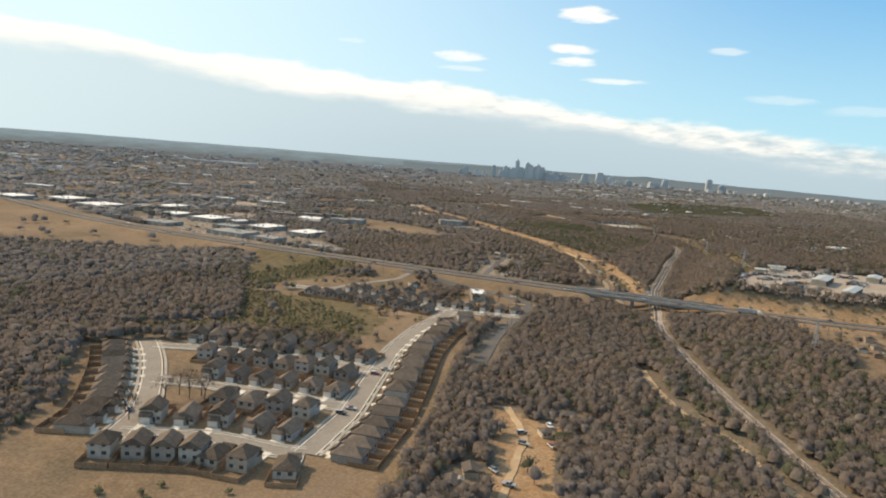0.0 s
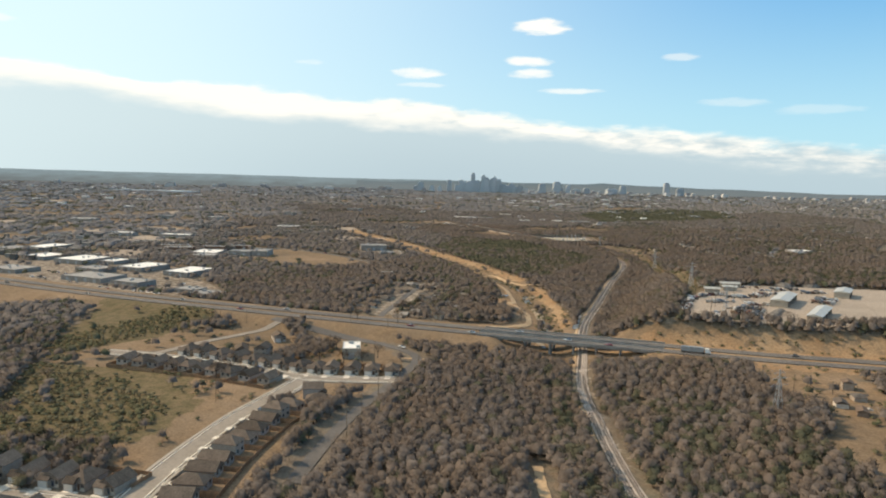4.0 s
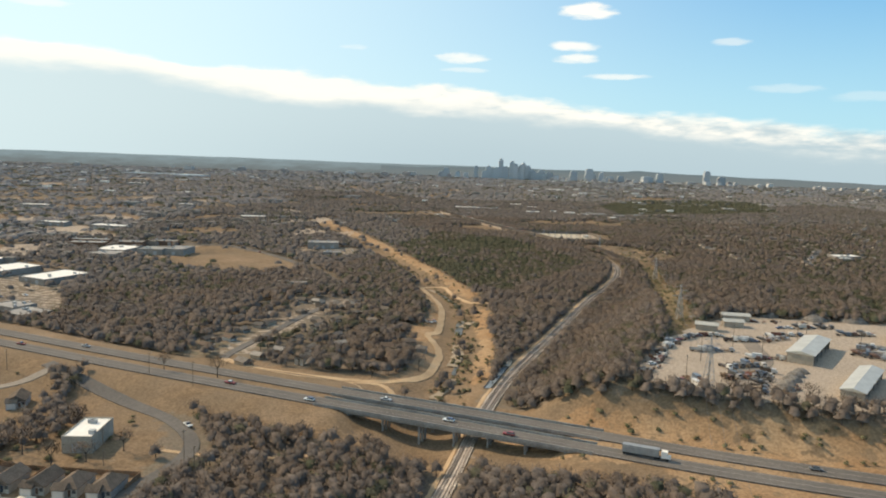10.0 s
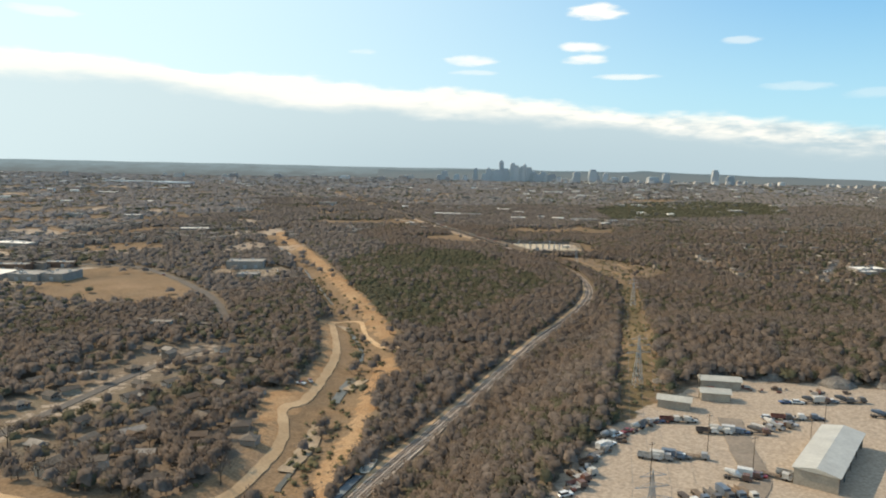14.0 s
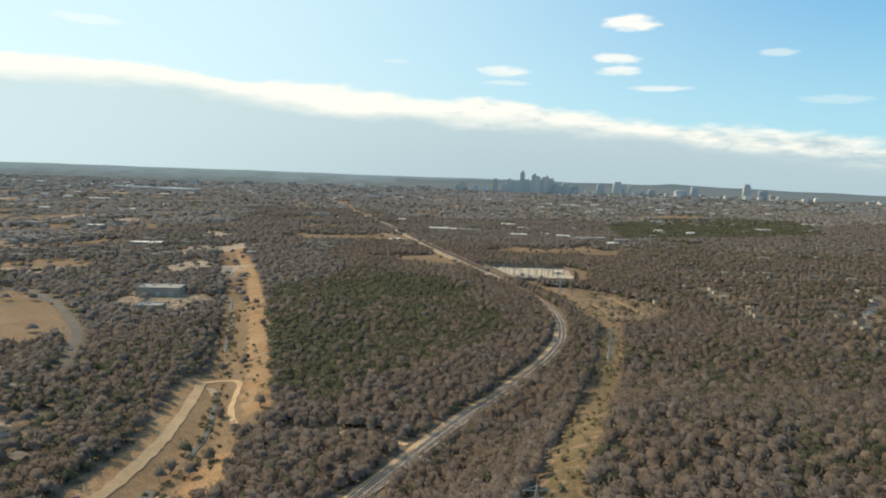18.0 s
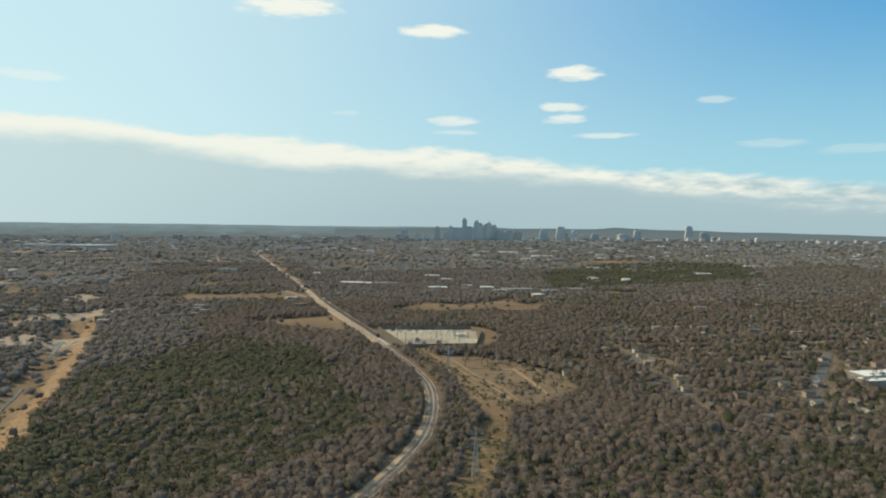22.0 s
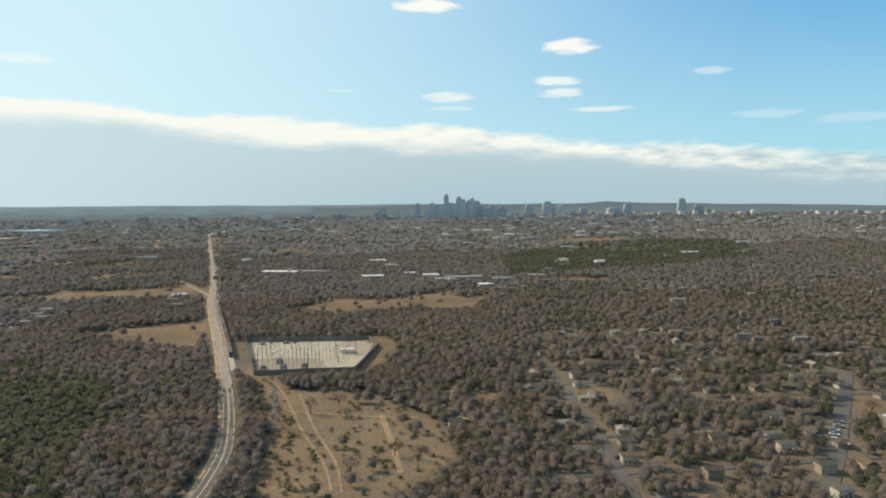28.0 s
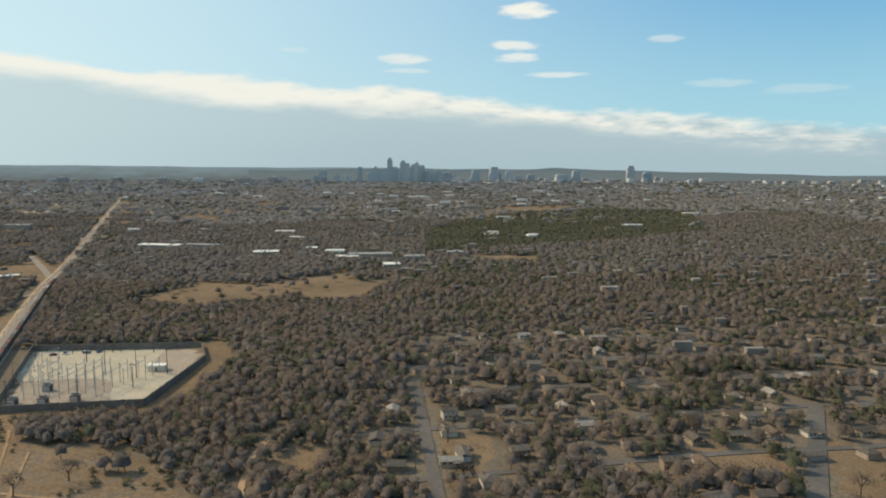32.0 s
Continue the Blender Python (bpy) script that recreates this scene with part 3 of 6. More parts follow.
road("road_side", NORTH_B, -2.8, 2.8, 0.3, M["newstreet"], "pale narrow road through dry grass", 4)
road("road_old", OLD, -3.0, 3.0, 0.33, M["asphalt"], "old grey road that curves round a field", 4)
road("road_haul", HAUL, -2.3, 2.3, 0.28, M["caliche"], "pale unpaved haul road along the creek", 4, rough=0.5)
road("road_haul", HAUL_B, -1.5, 1.5, 0.3, M["caliche"], "pale unpaved track across the creek", 4, rough=0.4)
road("road_hood", HOOD, -2.6, 2.6, 0.3, M["asphalt"], "grey street of an older neighbourhood", 5)
road("road_east", EAST_ROAD, -2.4, 2.4, 0.3, M["asphalt"], "grey residential street among bare trees", 5)
road("road_right", RIGHT_ROAD, -3.4, 3.4, 0.3, M["asphalt"], "wide grey street beside pale buildings", 5)
road("road_curve", CURVE_ROAD, -3.2, 3.2, 0.3, M["asphalt"], "curved grey road round a playing field", 5)
road("road_rail_side", SIDE_ROAD, -3, 3, 0.3, M["newstreet"], "pale side road by the railway", 6)
road("road_track", TRACK_A, -2.0, 2.0, 0.3, M["caliche"], "pale dirt track through bare woods", 4, rough=0.4)
road("road_track", TRACK_B, -1.5, 1.5, 0.3, M["caliche"], "pale dirt track through a cleared lot", 4, rough=0.4)
road("railway_bed", RAIL, -3.1, 3.1, 0.55, M["ballast"], "pale ballast bed of a two-track railway", 6, rough=0.3, category="railway")
road("service_track", RAIL, -5.4, -3.6, 0.35, M["caliche"], "pale gravel service track beside the railway", 6, rough=0.4)
for pool, half in (([(158, 600), (160, 622), (166, 645)], 1.3), ([(172, 675), (174, 700), (175, 725)], 1.2), ([(175, 770), (176, 795), (177, 812)], 2.6), ([(177, 845), (173, 872), (155, 930)], 1.2), ([(132, 1000), (111, 1062), (68, 1185)], 1.0), ([(29, 1288), (-5, 1370)], 1.6)):
    tagged(new("water", strip(pool, -half, half, 0.35, M["water"], "water", 4, rough=0.6)), "shallow murky creek water between dry banks", "water", kind="structure")


# ---- woods ----
def view_distance(x, y):
    """How near the flight passes: sets how finely the woods are built."""
    px = 33 + 0.48 * np.clip(y - 225, 0, 1025)
    side = np.abs(x - px) / 0.62
    ahead = np.where(y > 1250, y - 1025, 225)
    return np.maximum(np.maximum(side, ahead), 225)


LINES = [(RAIL, 6.5), (HWY, 33), (POWER, 9), (MAIN, 7.5), (BOTTOM, 7.5), (LEFT, 7.5), (NORTH, 7.5), (NORTH_B, 6.5), (OLD, 8), (HAUL, 11), (HAUL_B, 5), (HOOD, 5), (EAST_ROAD, 4.5), (RIGHT_ROAD, 6), (CURVE_ROAD, 6), (TRACK_A, 5.5), (TRACK_B, 4.5), (SIDE_ROAD, 6)]
GROVES = [[(-22, 634), (-8, 642), (-2, 606), (12, 592), (20, 578), (14, 556), (0, 540), (-16, 545), (-8, 575), (-6, 600)], [(30, 534), (52, 530), (46, 518), (28, 520)]]
CLEAR = []          # circles kept free for buildings: x, y, radius


def wooded(x, y):
    keep = np.ones(x.shape)
    for kind, share in (("tan", 0.03), ("green", 0.015), ("dirt", 0.04), ("yard", 0.0), ("town", 0.0), ("lot", 0.05)):
        for p in AREAS[kind]:
            keep[inside(p, x, y)] = share
    for line, w in LINES:
        d, _, _ = beside(line, x, y)
        keep[d < w] = 0
    keep *= 1 - 0.8 * clearing(x, y)
    dd, _, _ = beside(HOOD, x, y)
    keep[dd < 26] *= 0.4
    for grove in GROVES:
        keep[inside(grove, x, y)] = 0.8
    dc, side, _ = beside(CREEK, x, y)
    keep[(dc < bank_width(side, y)) & (y > 617) & (y < 1560)] *= 0.05
    i, j = ((x + 900) / 2).astype(int), ((y - 100) / 2).astype(int)
    ok = (i >= 0) & (i < FREE.shape[1]) & (j >= 0) & (j < FREE.shape[0])
    keep[ok] *= FREE[j[ok], i[ok]]
    return keep


FREE = np.ones((1400, 1100), np.float32)         # 2 m cells from (-900, 100)


def clear_ground():
    for cx, cy, r in CLEAR:
        i0, i1, j0, j1 = int((cx - r + 900) / 2), int((cx + r + 900) / 2) + 1, int((cy - r - 100) / 2), int((cy + r - 100) / 2) + 1
        if i0 < 0 or j0 < 0 or i1 > 1099 or j1 > 1399:
            continue
        yy, xx = np.mgrid[j0:j1, i0:i1]
        FREE[j0:j1, i0:i1][(xx * 2 - 899 - cx) ** 2 + (yy * 2 + 101 - cy) ** 2 < r * r] = 0


NORMALS = []


def ball():
    """An octahedron split once: 18 corners, 32 triangles."""
    v = [(1, 0, 0), (0, 1, 0), (-1, 0, 0), (0, -1, 0), (0, 0, 1), (0, 0, -1)]
    faces, mids = [], {}

    def middle(a, b):
        key = (min(a, b), max(a, b))
        if key not in mids:
            p = Vector(v[a]) + Vector(v[b])
            v.append(tuple(p.normalized()))
            mids[key] = len(v) - 1
        return mids[key]

    for a, b, c in ((0, 1, 4), (1, 2, 4), (2, 3, 4), (3, 0, 4), (1, 0, 5), (2, 1, 5), (3, 2, 5), (0, 3, 5)):
        ab, bc, ca = middle(a, b), middle(b, c), middle(c, a)
        faces += [(a, ab, ca), (b, bc, ab), (c, ca, bc), (ab, bc, ca)]
    return np.array(v), np.array(faces)


BALL, BALL_F = ball()
BALL_F = BALL_F[(BALL[BALL_F][:, :, 2] > -0.1).all(1)]
BALL[:, 2] = np.where(BALL[:, 2] < 0.1, -0.75, BALL[:, 2])      # the rim hangs down as a skirt


def hearts(px, py, pz, tall, wide, rng):
    """The dense middle of each crown: an uneven lump with shared corners."""
    n, a = len(px), rng.uniform(0, 6.28, len(px))
    turned = np.stack([BALL[None, :, 0] * np.cos(a)[:, None] - BALL[None, :, 1] * np.sin(a)[:, None], BALL[None, :, 0] * np.sin(a)[:, None] + BALL[None, :, 1] * np.cos(a)[:, None], np.repeat(BALL[None, :, 2], n, 0)], -1)
    v = turned * rng.uniform(0.45, 0.95, (n, len(BALL), 1)) * np.stack([wide, wide, tall * 0.36], -1)[:, None, :]
    v += np.stack([px, py, pz + tall * 0.56], -1)[:, None, :]
    nr = turned * 0.55 + np.array([0, 0, 0.75])
    nr = nr / np.linalg.norm(nr, axis=2, keepdims=True)
    return v.reshape(-1, 3), (np.arange(n)[:, None, None] * len(BALL) + BALL_F[None]).reshape(-1, 3), nr[:, BALL_F].reshape(-1, 3)


def crowns(px, py, pz, tall, wide, count, size, rng, upright=0.5):
    """Clouds of slender twig clumps round each crown: corners of their triangles."""
    n = len(px)
    u = rng.normal(size=(n, count, 3))
    u /= np.linalg.norm(u, axis=2, keepdims=True) + 1e-9
    u[..., 2] = np.abs(u[..., 2]) * 1.2 - 0.2
    rad = rng.uniform(0.62, 1.2, (n, count, 1))
    lobe = 1 + 0.2 * np.sin(3 * np.arctan2(u[..., 1], u[..., 0]) + rng.uniform(0, 6.3, (n, 1)))[..., None]
    c = u * rad * np.stack([wide, wide, tall * 0.36], -1)[:, None, :] * lobe
    c[..., 2] += (tall * 0.58)[:, None]
    c += np.stack([px, py, pz], -1)[:, None, :]
    d = u * 0.7 + rng.normal(size=u.shape) * 0.45
    d[..., 2] = np.abs(d[..., 2]) * 0.6 + upright
    d /= np.linalg.norm(d, axis=2, keepdims=True)
    s = rng.normal(size=u.shape)
    s -= (s * d).sum(2, keepdims=True) * d
    s /= np.linalg.norm(s, axis=2, keepdims=True) + 1e-9
    ln = (size * rng.uniform(0.7, 1.5, (n, count)))[..., None]
    wd = ln * rng.uniform(0.13, 0.26, (n, count, 1))
    a, b, e = c - d * ln * 0.4 - s * wd, c - d * ln * 0.4 + s * wd, c + d * ln * 0.6 + s * wd * rng.uniform(-1, 1, (n, count, 1))
    out = u * 0.62 + np.array([0, 0, 0.8])
    turned = (np.cross(b - a, e - a) * np.array([0, -0.8, 0.6])).sum(2, keepdims=True) < 0
    a, b = np.where(turned, b, a), np.where(turned, a, b)
    out = out + rng.normal(size=u.shape) * 0.15
    NORMALS.append(np.repeat((out / np.linalg.norm(out, axis=2, keepdims=True)).reshape(-1, 3), 3, 0))
    return np.stack([a, b, e], 2).reshape(-1, 3)


def trunks(px, py, pz, tall, rng):
    n = len(px)
    out = []
    for k in range(3):
        a, b = 2.1 * k, 2.1 * (k + 1)
        lean = rng.normal(size=(n, 2)) * 0.3
        out.append(np.stack([np.stack([px + 0.22 * math.cos(a), py + 0.22 * math.sin(a), pz - 0.3], -1), np.stack([px + 0.22 * math.cos(b), py + 0.22 * math.sin(b), pz - 0.3], -1),
                             np.stack([px + lean[:, 0], py + lean[:, 1], pz + tall * 0.75], -1)], 1))
    return np.concatenate(out).reshape(-1, 3)


def plant(name, label, category, mat, rng, x, y, tall, wide, count, size, upright=0.5, stems=False):
    if not len(x):
        return
    z = terrain(x, y)
    NORMALS.clear()
    v = crowns(x, y, z, tall, wide, count, size, rng, upright)
    if stems:
        v = np.concatenate([v, trunks(x, y, z, tall, rng)])
    core, core_f, core_n = hearts(x, y, z, tall, wide, rng)
    leaf, loose = len(NORMALS[0]), len(v)
    tris = np.concatenate([np.arange(loose).reshape(-1, 3), core_f + loose])
    me = bulk(name, np.concatenate([v, core]), tris, mat)
    nrm = np.zeros((tris.size, 3), np.float32)
    nrm[:leaf] = NORMALS[0]
    nrm[leaf:loose] = (-0.6, -0.4, 0.6)
    nrm[loose:] = core_n
    me.polygons.foreach_set("use_smooth", np.ones(len(tris), bool))
    me.normals_split_custom_set(nrm)
    tagged(new(name, me), label, category, kind="stuff")


def scatter(rng, x0, x1, y0, y1, cell):
    gx_, gy_ = np.meshgrid(np.arange(x0, x1, cell), np.arange(y0, y1, cell))
    x = gx_.ravel() + rng.uniform(-0.62, 0.62, gx_.size) * cell
    y = gy_.ravel() + rng.uniform(-0.62, 0.62, gx_.size) * cell
    return x, y


def hood(x, y):
    """Where old neighbourhoods thin the trees."""
    east = smooth(455, 520, x) * smooth(1060, 1130, y) * (1 - smooth(1700, 1900, y))
    near = smooth(15, 40, x) * (1 - smooth(105, 125, x)) * smooth(662, 675, y) * (1 - smooth(850, 880, y))
    west = (1 - smooth(-60, 30, x)) * smooth(880, 960, y) * (1 - smooth(1500, 1700, y))
    return east + 1.2 * near + 0.8 * west + smooth(1670, 1850, y) * 0.4


def in_view(x, y):
    px = 33 + 0.48 * np.clip(y - 225, 0, 1025)
    left = -0.66 * np.clip(y, 0, None) - 60
    right = np.where(y < 1250, px + 0.62 * 920, 505 + 0.80 * (y - 1022) + 60)
    right = np.minimum(right + 60, 110 + 0.84 * y)
    return (x > left) & (x < np.maximum(right, 0.62 * y + 40)) & (y > 170)


def woods():
    rng = np.random.RandomState(11)
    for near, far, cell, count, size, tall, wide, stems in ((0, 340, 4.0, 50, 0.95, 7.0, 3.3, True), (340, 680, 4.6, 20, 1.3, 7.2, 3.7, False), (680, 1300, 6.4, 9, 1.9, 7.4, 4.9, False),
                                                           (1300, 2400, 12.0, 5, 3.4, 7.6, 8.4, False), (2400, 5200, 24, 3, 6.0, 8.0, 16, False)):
        x, y = scatter(rng, -3000, 3200, 170, 4960, cell) if near >= 600 else scatter(rng, -600, 1000, 170, 2000, cell)
        d = view_distance(x, y) * (1 + 0.3 * (patchy(x, y, 70, 31) - 0.5))
        ok = (d >= near) & (d < far) & in_view(x, y)
        x, y = x[ok], y[ok]
        keep = wooded(x, y) * np.clip(1 - 0.34 * np.clip(hood(x, y), 0, 1), 0, 1)
        if near >= 1300:
            keep = keep * (0.6 + 0.4 * smooth(0.35, 0.6, patchy(x, y, 120, 5)))
        ok = rng.uniform(size=len(x)) < keep * 0.94
        x, y = x[ok], y[ok]
        k = rng.uniform(0.78, 1.16, len(x)) * (0.86 + 0.28 * patchy(x, y, 26, 2))
        green_zone = inside([(171, 933), (217, 900), (317, 1083), (250, 1300), (150, 1375), (100, 1208)], x, y) * 0.72 + 0.10 + 0.3 * (patchy(x, y, 45, 9) > 0.66) + 0.3 * inside([(400, 700), (560, 760), (560, 1050), (440, 1100), (405, 950)], x, y)
        # dark evergreens massed here stand in for a cloud's shadow on the land
        green_zone = green_zone + 0.8 * inside([(533, 1893), (550, 2208), (680, 2459), (938, 2621), (1109, 2522), (981, 2092), (691, 1949)], x, y)
        # extra dark oaks, added only to darken the eastern woods
        green_zone = green_zone + 0.16 * smooth(380, 460, x) * smooth(1050, 1200, y)
        ev = rng.uniform(size=len(x)) < green_zone
        # each farther ring of bare woods takes a tone with more haze painted in
        plant("woodland", "bare grey-brown winter woodland of dense twigs", "woods", M["twig"] if near < 680 else M["mid_twig_hazed"] if near < 1300 else M["far_twig_hazed"] if near < 2400 else M["farthest_twig_hazed"], rng, x[~ev], y[~ev], tall * k[~ev], wide * k[~ev], count, size, stems=stems)
        plant("evergreen_woodland", "dull green live oaks and cedars among bare woods", "woods", M["cedar"], rng, x[ev], y[ev], tall * 0.85 * k[ev], wide * k[ev], int(count * 1.2), size, 0.2, stems=stems)
    # low scrub
    x, y = scatter(rng, -340, 520, 170, 1420, 2.7)
    ok = in_view(x, y) & (view_distance(x, y) < 600)
    x, y = x[ok], y[ok]
    w = np.zeros(x.shape)
    for p in AREAS["green"]:
        w[inside(p, x, y)] = 0.62
    for p in AREAS["tan"]:
        w[inside(p, x, y)] = 0.035
    w[inside(AREAS["tan"][6], x, y)] = 0.16 * (patchy(x, y, 22, 4)[inside(AREAS["tan"][6], x, y)] > 0.45)
    w[inside(AREAS["tan"][5], x, y)] = 0.14
    dc, side, _ = beside(CREEK, x, y)
    w[(dc < 26) & (y > 617) & (y < 1365)] = 0.05
    w[(dc < 12) & (side > 2) & (y > 617) & (y < 1000)] = 0.12
    w[(dc < 7) & (y > 617) & (y < 1365)] = 0.24
    dp, _, _ = beside(POWER, x, y)
    w[dp < 10] = 0.18
    for p in AREAS["yard"]:
        w[inside(p, x, y)] = 0
    for line, lw in LINES:
        if line is not POWER and line is not HWY:
            d, _, _ = beside(line, x, y)
            w[d < lw * 0.8] = 0
    d, _, _ = beside(HWY, x, y)
    w[d < 16] = 0
    ok = rng.uniform(size=len(x)) < w
    x, y = x[ok], y[ok]
    k = rng.uniform(0.6, 1.6, len(x))
    plant("scrub", "low olive and brown scrub in dry grass", "scrub", M["scrub"], rng, x, y, 1.6 * k, 1.3 * k, 16, 0.75, 0.3)



# ---- more materials ----
M["roof"] = material("shingles", (0.162, 0.124, 0.095), (0.12, 0.094, 0.073), 2.5, 0.95, (0.5, 0.2), jitter=0.3, spec=0.05)
M["oldroof"] = palette("old_shingles", [(0.17, 0.145, 0.12), (0.13, 0.105, 0.085), (0.21, 0.18, 0.15), (0.11, 0.092, 0.078), (0.17, 0.12, 0.085), (0.34, 0.30, 0.255), (0.13, 0.112, 0.095), (0.19, 0.155, 0.12)], 0.9, 0.2, 0.12)
M["siding"] = palette("siding", [(0.38, 0.335, 0.275), (0.32, 0.28, 0.235), (0.44, 0.395, 0.33), (0.28, 0.25, 0.22), (0.36, 0.31, 0.25), (0.41, 0.37, 0.325)], 0.8, 0.3)
M["oldwall"] = palette("old_walls", [(0.50, 0.44, 0.36), (0.36, 0.30, 0.24), (0.27, 0.21, 0.155), (0.58, 0.53, 0.46), (0.23, 0.17, 0.125), (0.32, 0.28, 0.24), (0.40, 0.33, 0.24)], 0.85, 0.3)
M["stone"] = material("pale_stone", (0.52, 0.46, 0.38), (0.40, 0.35, 0.28), 1.2, 0.9, (0.35, 0.25))
M["garage"] = material("garage_door", (0.62, 0.58, 0.52), (0.56, 0.52, 0.46), 2.0, 0.6)
M["door"] = palette("doors", [(0.10, 0.05, 0.03), (0.16, 0.08, 0.05), (0.05, 0.06, 0.08)], 0.5)
M["glass"] = material("window_glass", (0.045, 0.05, 0.055), (0.06, 0.065, 0.07), 2.0, 0.08, spec=0.8)
M["fence"] = material("fence_boards", (0.32, 0.20, 0.115), (0.24, 0.155, 0.095), 1.5, 0.9, (0.3, 0.25), jitter=0.2)
M["white_roof"] = material("white_membrane", (0.85, 0.80, 0.72), (0.78, 0.735, 0.66), 9.0, 0.7, (2.0, 0.06))
M["grey_roof"] = material("grey_membrane", (0.36, 0.335, 0.30), (0.28, 0.262, 0.24), 9.0, 0.8, (2.0, 0.08))
M["metal_roof"] = material("ribbed_metal", (0.56, 0.53, 0.46), (0.49, 0.46, 0.40), 5.0, 0.45, (0.8, 0.06), metal=0.2)
M["shed_wall"] = material("shed_siding", (0.40, 0.35, 0.28), (0.33, 0.29, 0.235), 4.0, 0.8, (0.6, 0.1))
M["brick_wall"] = material("brown_brick", (0.20, 0.125, 0.085), (0.16, 0.10, 0.07), 4.0, 0.9, (0.5, 0.15))
M["pale_wall"] = material("tilt_wall", (0.31, 0.28, 0.245), (0.25, 0.228, 0.20), 5.0, 0.85, (0.8, 0.1))
M["paint"] = palette("car_paint", [(0.75, 0.75, 0.74), (0.05, 0.05, 0.055), (0.32, 0.33, 0.34), (0.70, 0.70, 0.68), (0.25, 0.03, 0.03), (0.06, 0.09, 0.18), (0.15, 0.155, 0.16), (0.45, 0.43, 0.38)], 0.3, 0.5, 0.05)
M["truck_paint"] = palette("truck_paint", [(0.66, 0.64, 0.60), (0.52, 0.50, 0.47), (0.17, 0.10, 0.075), (0.12, 0.115, 0.11), (0.55, 0.51, 0.45), (0.13, 0.16, 0.20), (0.34, 0.33, 0.32), (0.20, 0.17, 0.14)], 0.4, 0.4, 0.1)
M["tyre"] = material("tyre_rubber", (0.03, 0.03, 0.03), (0.045, 0.043, 0.04), 0.5, 0.9)
M["steel"] = material("galvanised_steel", (0.42, 0.43, 0.43), (0.33, 0.34, 0.34), 2.0, 0.5, metal=0.5)
M["dark_steel"] = material("dark_steel", (0.13, 0.12, 0.115), (0.09, 0.085, 0.08), 1.5, 0.7)
M["rust"] = palette("scrap", [(0.17, 0.12, 0.085), (0.12, 0.10, 0.09), (0.24, 0.18, 0.13), (0.20, 0.19, 0.18), (0.20, 0.09, 0.07), (0.45, 0.43, 0.40)], 0.9, 0.2, 0.2)
M["wood"] = material("pole_wood", (0.19, 0.145, 0.105), (0.13, 0.10, 0.075), 1.0, 0.95, (0.4, 0.2))
M["mound"] = material("spoil", (0.21, 0.19, 0.165), (0.15, 0.135, 0.12), 3.0, 1.0, (0.8, 0.25), bump=0.3)
M["wall_block"] = material("block_wall", (0.20, 0.175, 0.15), (0.155, 0.135, 0.115), 4.0, 0.9, (0.5, 0.15))
M["wire"] = material("cable", (0.12, 0.12, 0.12), (0.16, 0.16, 0.16), 3.0, 0.5, metal=0.4)
# tower greys lightened so that their colour carries the haze
M["tower"] = palette("far_towers_hazed", [(0.40, 0.43, 0.445), (0.46, 0.49, 0.50), (0.34, 0.365, 0.38), (0.52, 0.535, 0.54), (0.43, 0.45, 0.46)], 0.45, 0.4, 0.05)
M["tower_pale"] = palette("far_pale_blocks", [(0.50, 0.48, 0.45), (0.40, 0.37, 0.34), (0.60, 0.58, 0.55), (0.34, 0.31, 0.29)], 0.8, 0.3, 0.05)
M["lake"] = material("lake_water", (0.5, 0.52, 0.52), (0.45, 0.47, 0.48), 40.0, 0.15, spec=0.8)
M["lane"] = material("worn_gravel_lane", (0.265, 0.222, 0.18), (0.225, 0.19, 0.155), 7.0, 1.0, (1.2, 0.1), spec=0.1)
M["rut"] = material("bare_rut", (0.37, 0.255, 0.15), (0.29, 0.195, 0.11), 8.0, 1.0, (1.0, 0.1))
M["solar"] = material("blue_sheet_roof", (0.23, 0.26, 0.28), (0.19, 0.22, 0.24), 6.0, 0.4)


# ---- building blocks ----
def thing(name, label, category, m=None, group=""):
    e = new(name)
    e.empty_display_size = 0.5
    e.matrix_basis = m or Matrix.Identity(4)
    return tagged(e, label, category, group)


def part(name, bm, mat, parent, label=""):
    me = bpy.data.meshes.new(name)
    bm.to_mesh(me)
    bm.free()
    me.materials.append(mat)
    ob = new(name, me)
    ob.parent = parent
    return tagged(ob, label) if label else ob


def box(bm, x0, x1, y0, y1, z0, z1, turn=None):
    v = [bm.verts.new(p) for p in ((x0, y0, z0), (x1, y0, z0), (x1, y1, z0), (x0, y1, z0), (x0, y0, z1), (x1, y0, z1), (x1, y1, z1), (x0, y1, z1))]
    for f in ((3, 2, 1, 0), (4, 5, 6, 7), (0, 1, 5, 4), (1, 2, 6, 5), (2, 3, 7, 6), (3, 0, 4, 7)):
        bm.faces.new([v[i] for i in f])
    if turn:
        for p in v:
            p.co = turn @ p.co
    return v


def boxes(*dims):
    bm = bmesh.new()
    for d in dims:
        box(bm, *d)
    return bm


def tube(bm, a, b, r0, r1=None, n=6):
    a, b = Vector(a), Vector(b)
    r1 = r0 if r1 is None else r1
    q = (b - a).to_track_quat("Z", "Y").to_matrix()
    lo = [bm.verts.new(a + q @ Vector((r0 * math.cos(6.2832 * i / n), r0 * math.sin(6.2832 * i / n), 0))) for i in range(n)]
    hi = [bm.verts.new(b + q @ Vector((r1 * math.cos(6.2832 * i / n), r1 * math.sin(6.2832 * i / n), 0))) for i in range(n)]
    for i in range(n):
        bm.faces.new((lo[i], lo[(i + 1) % n], hi[(i + 1) % n], hi[i]))
    bm.faces.new(lo[::-1])
    bm.faces.new(hi)


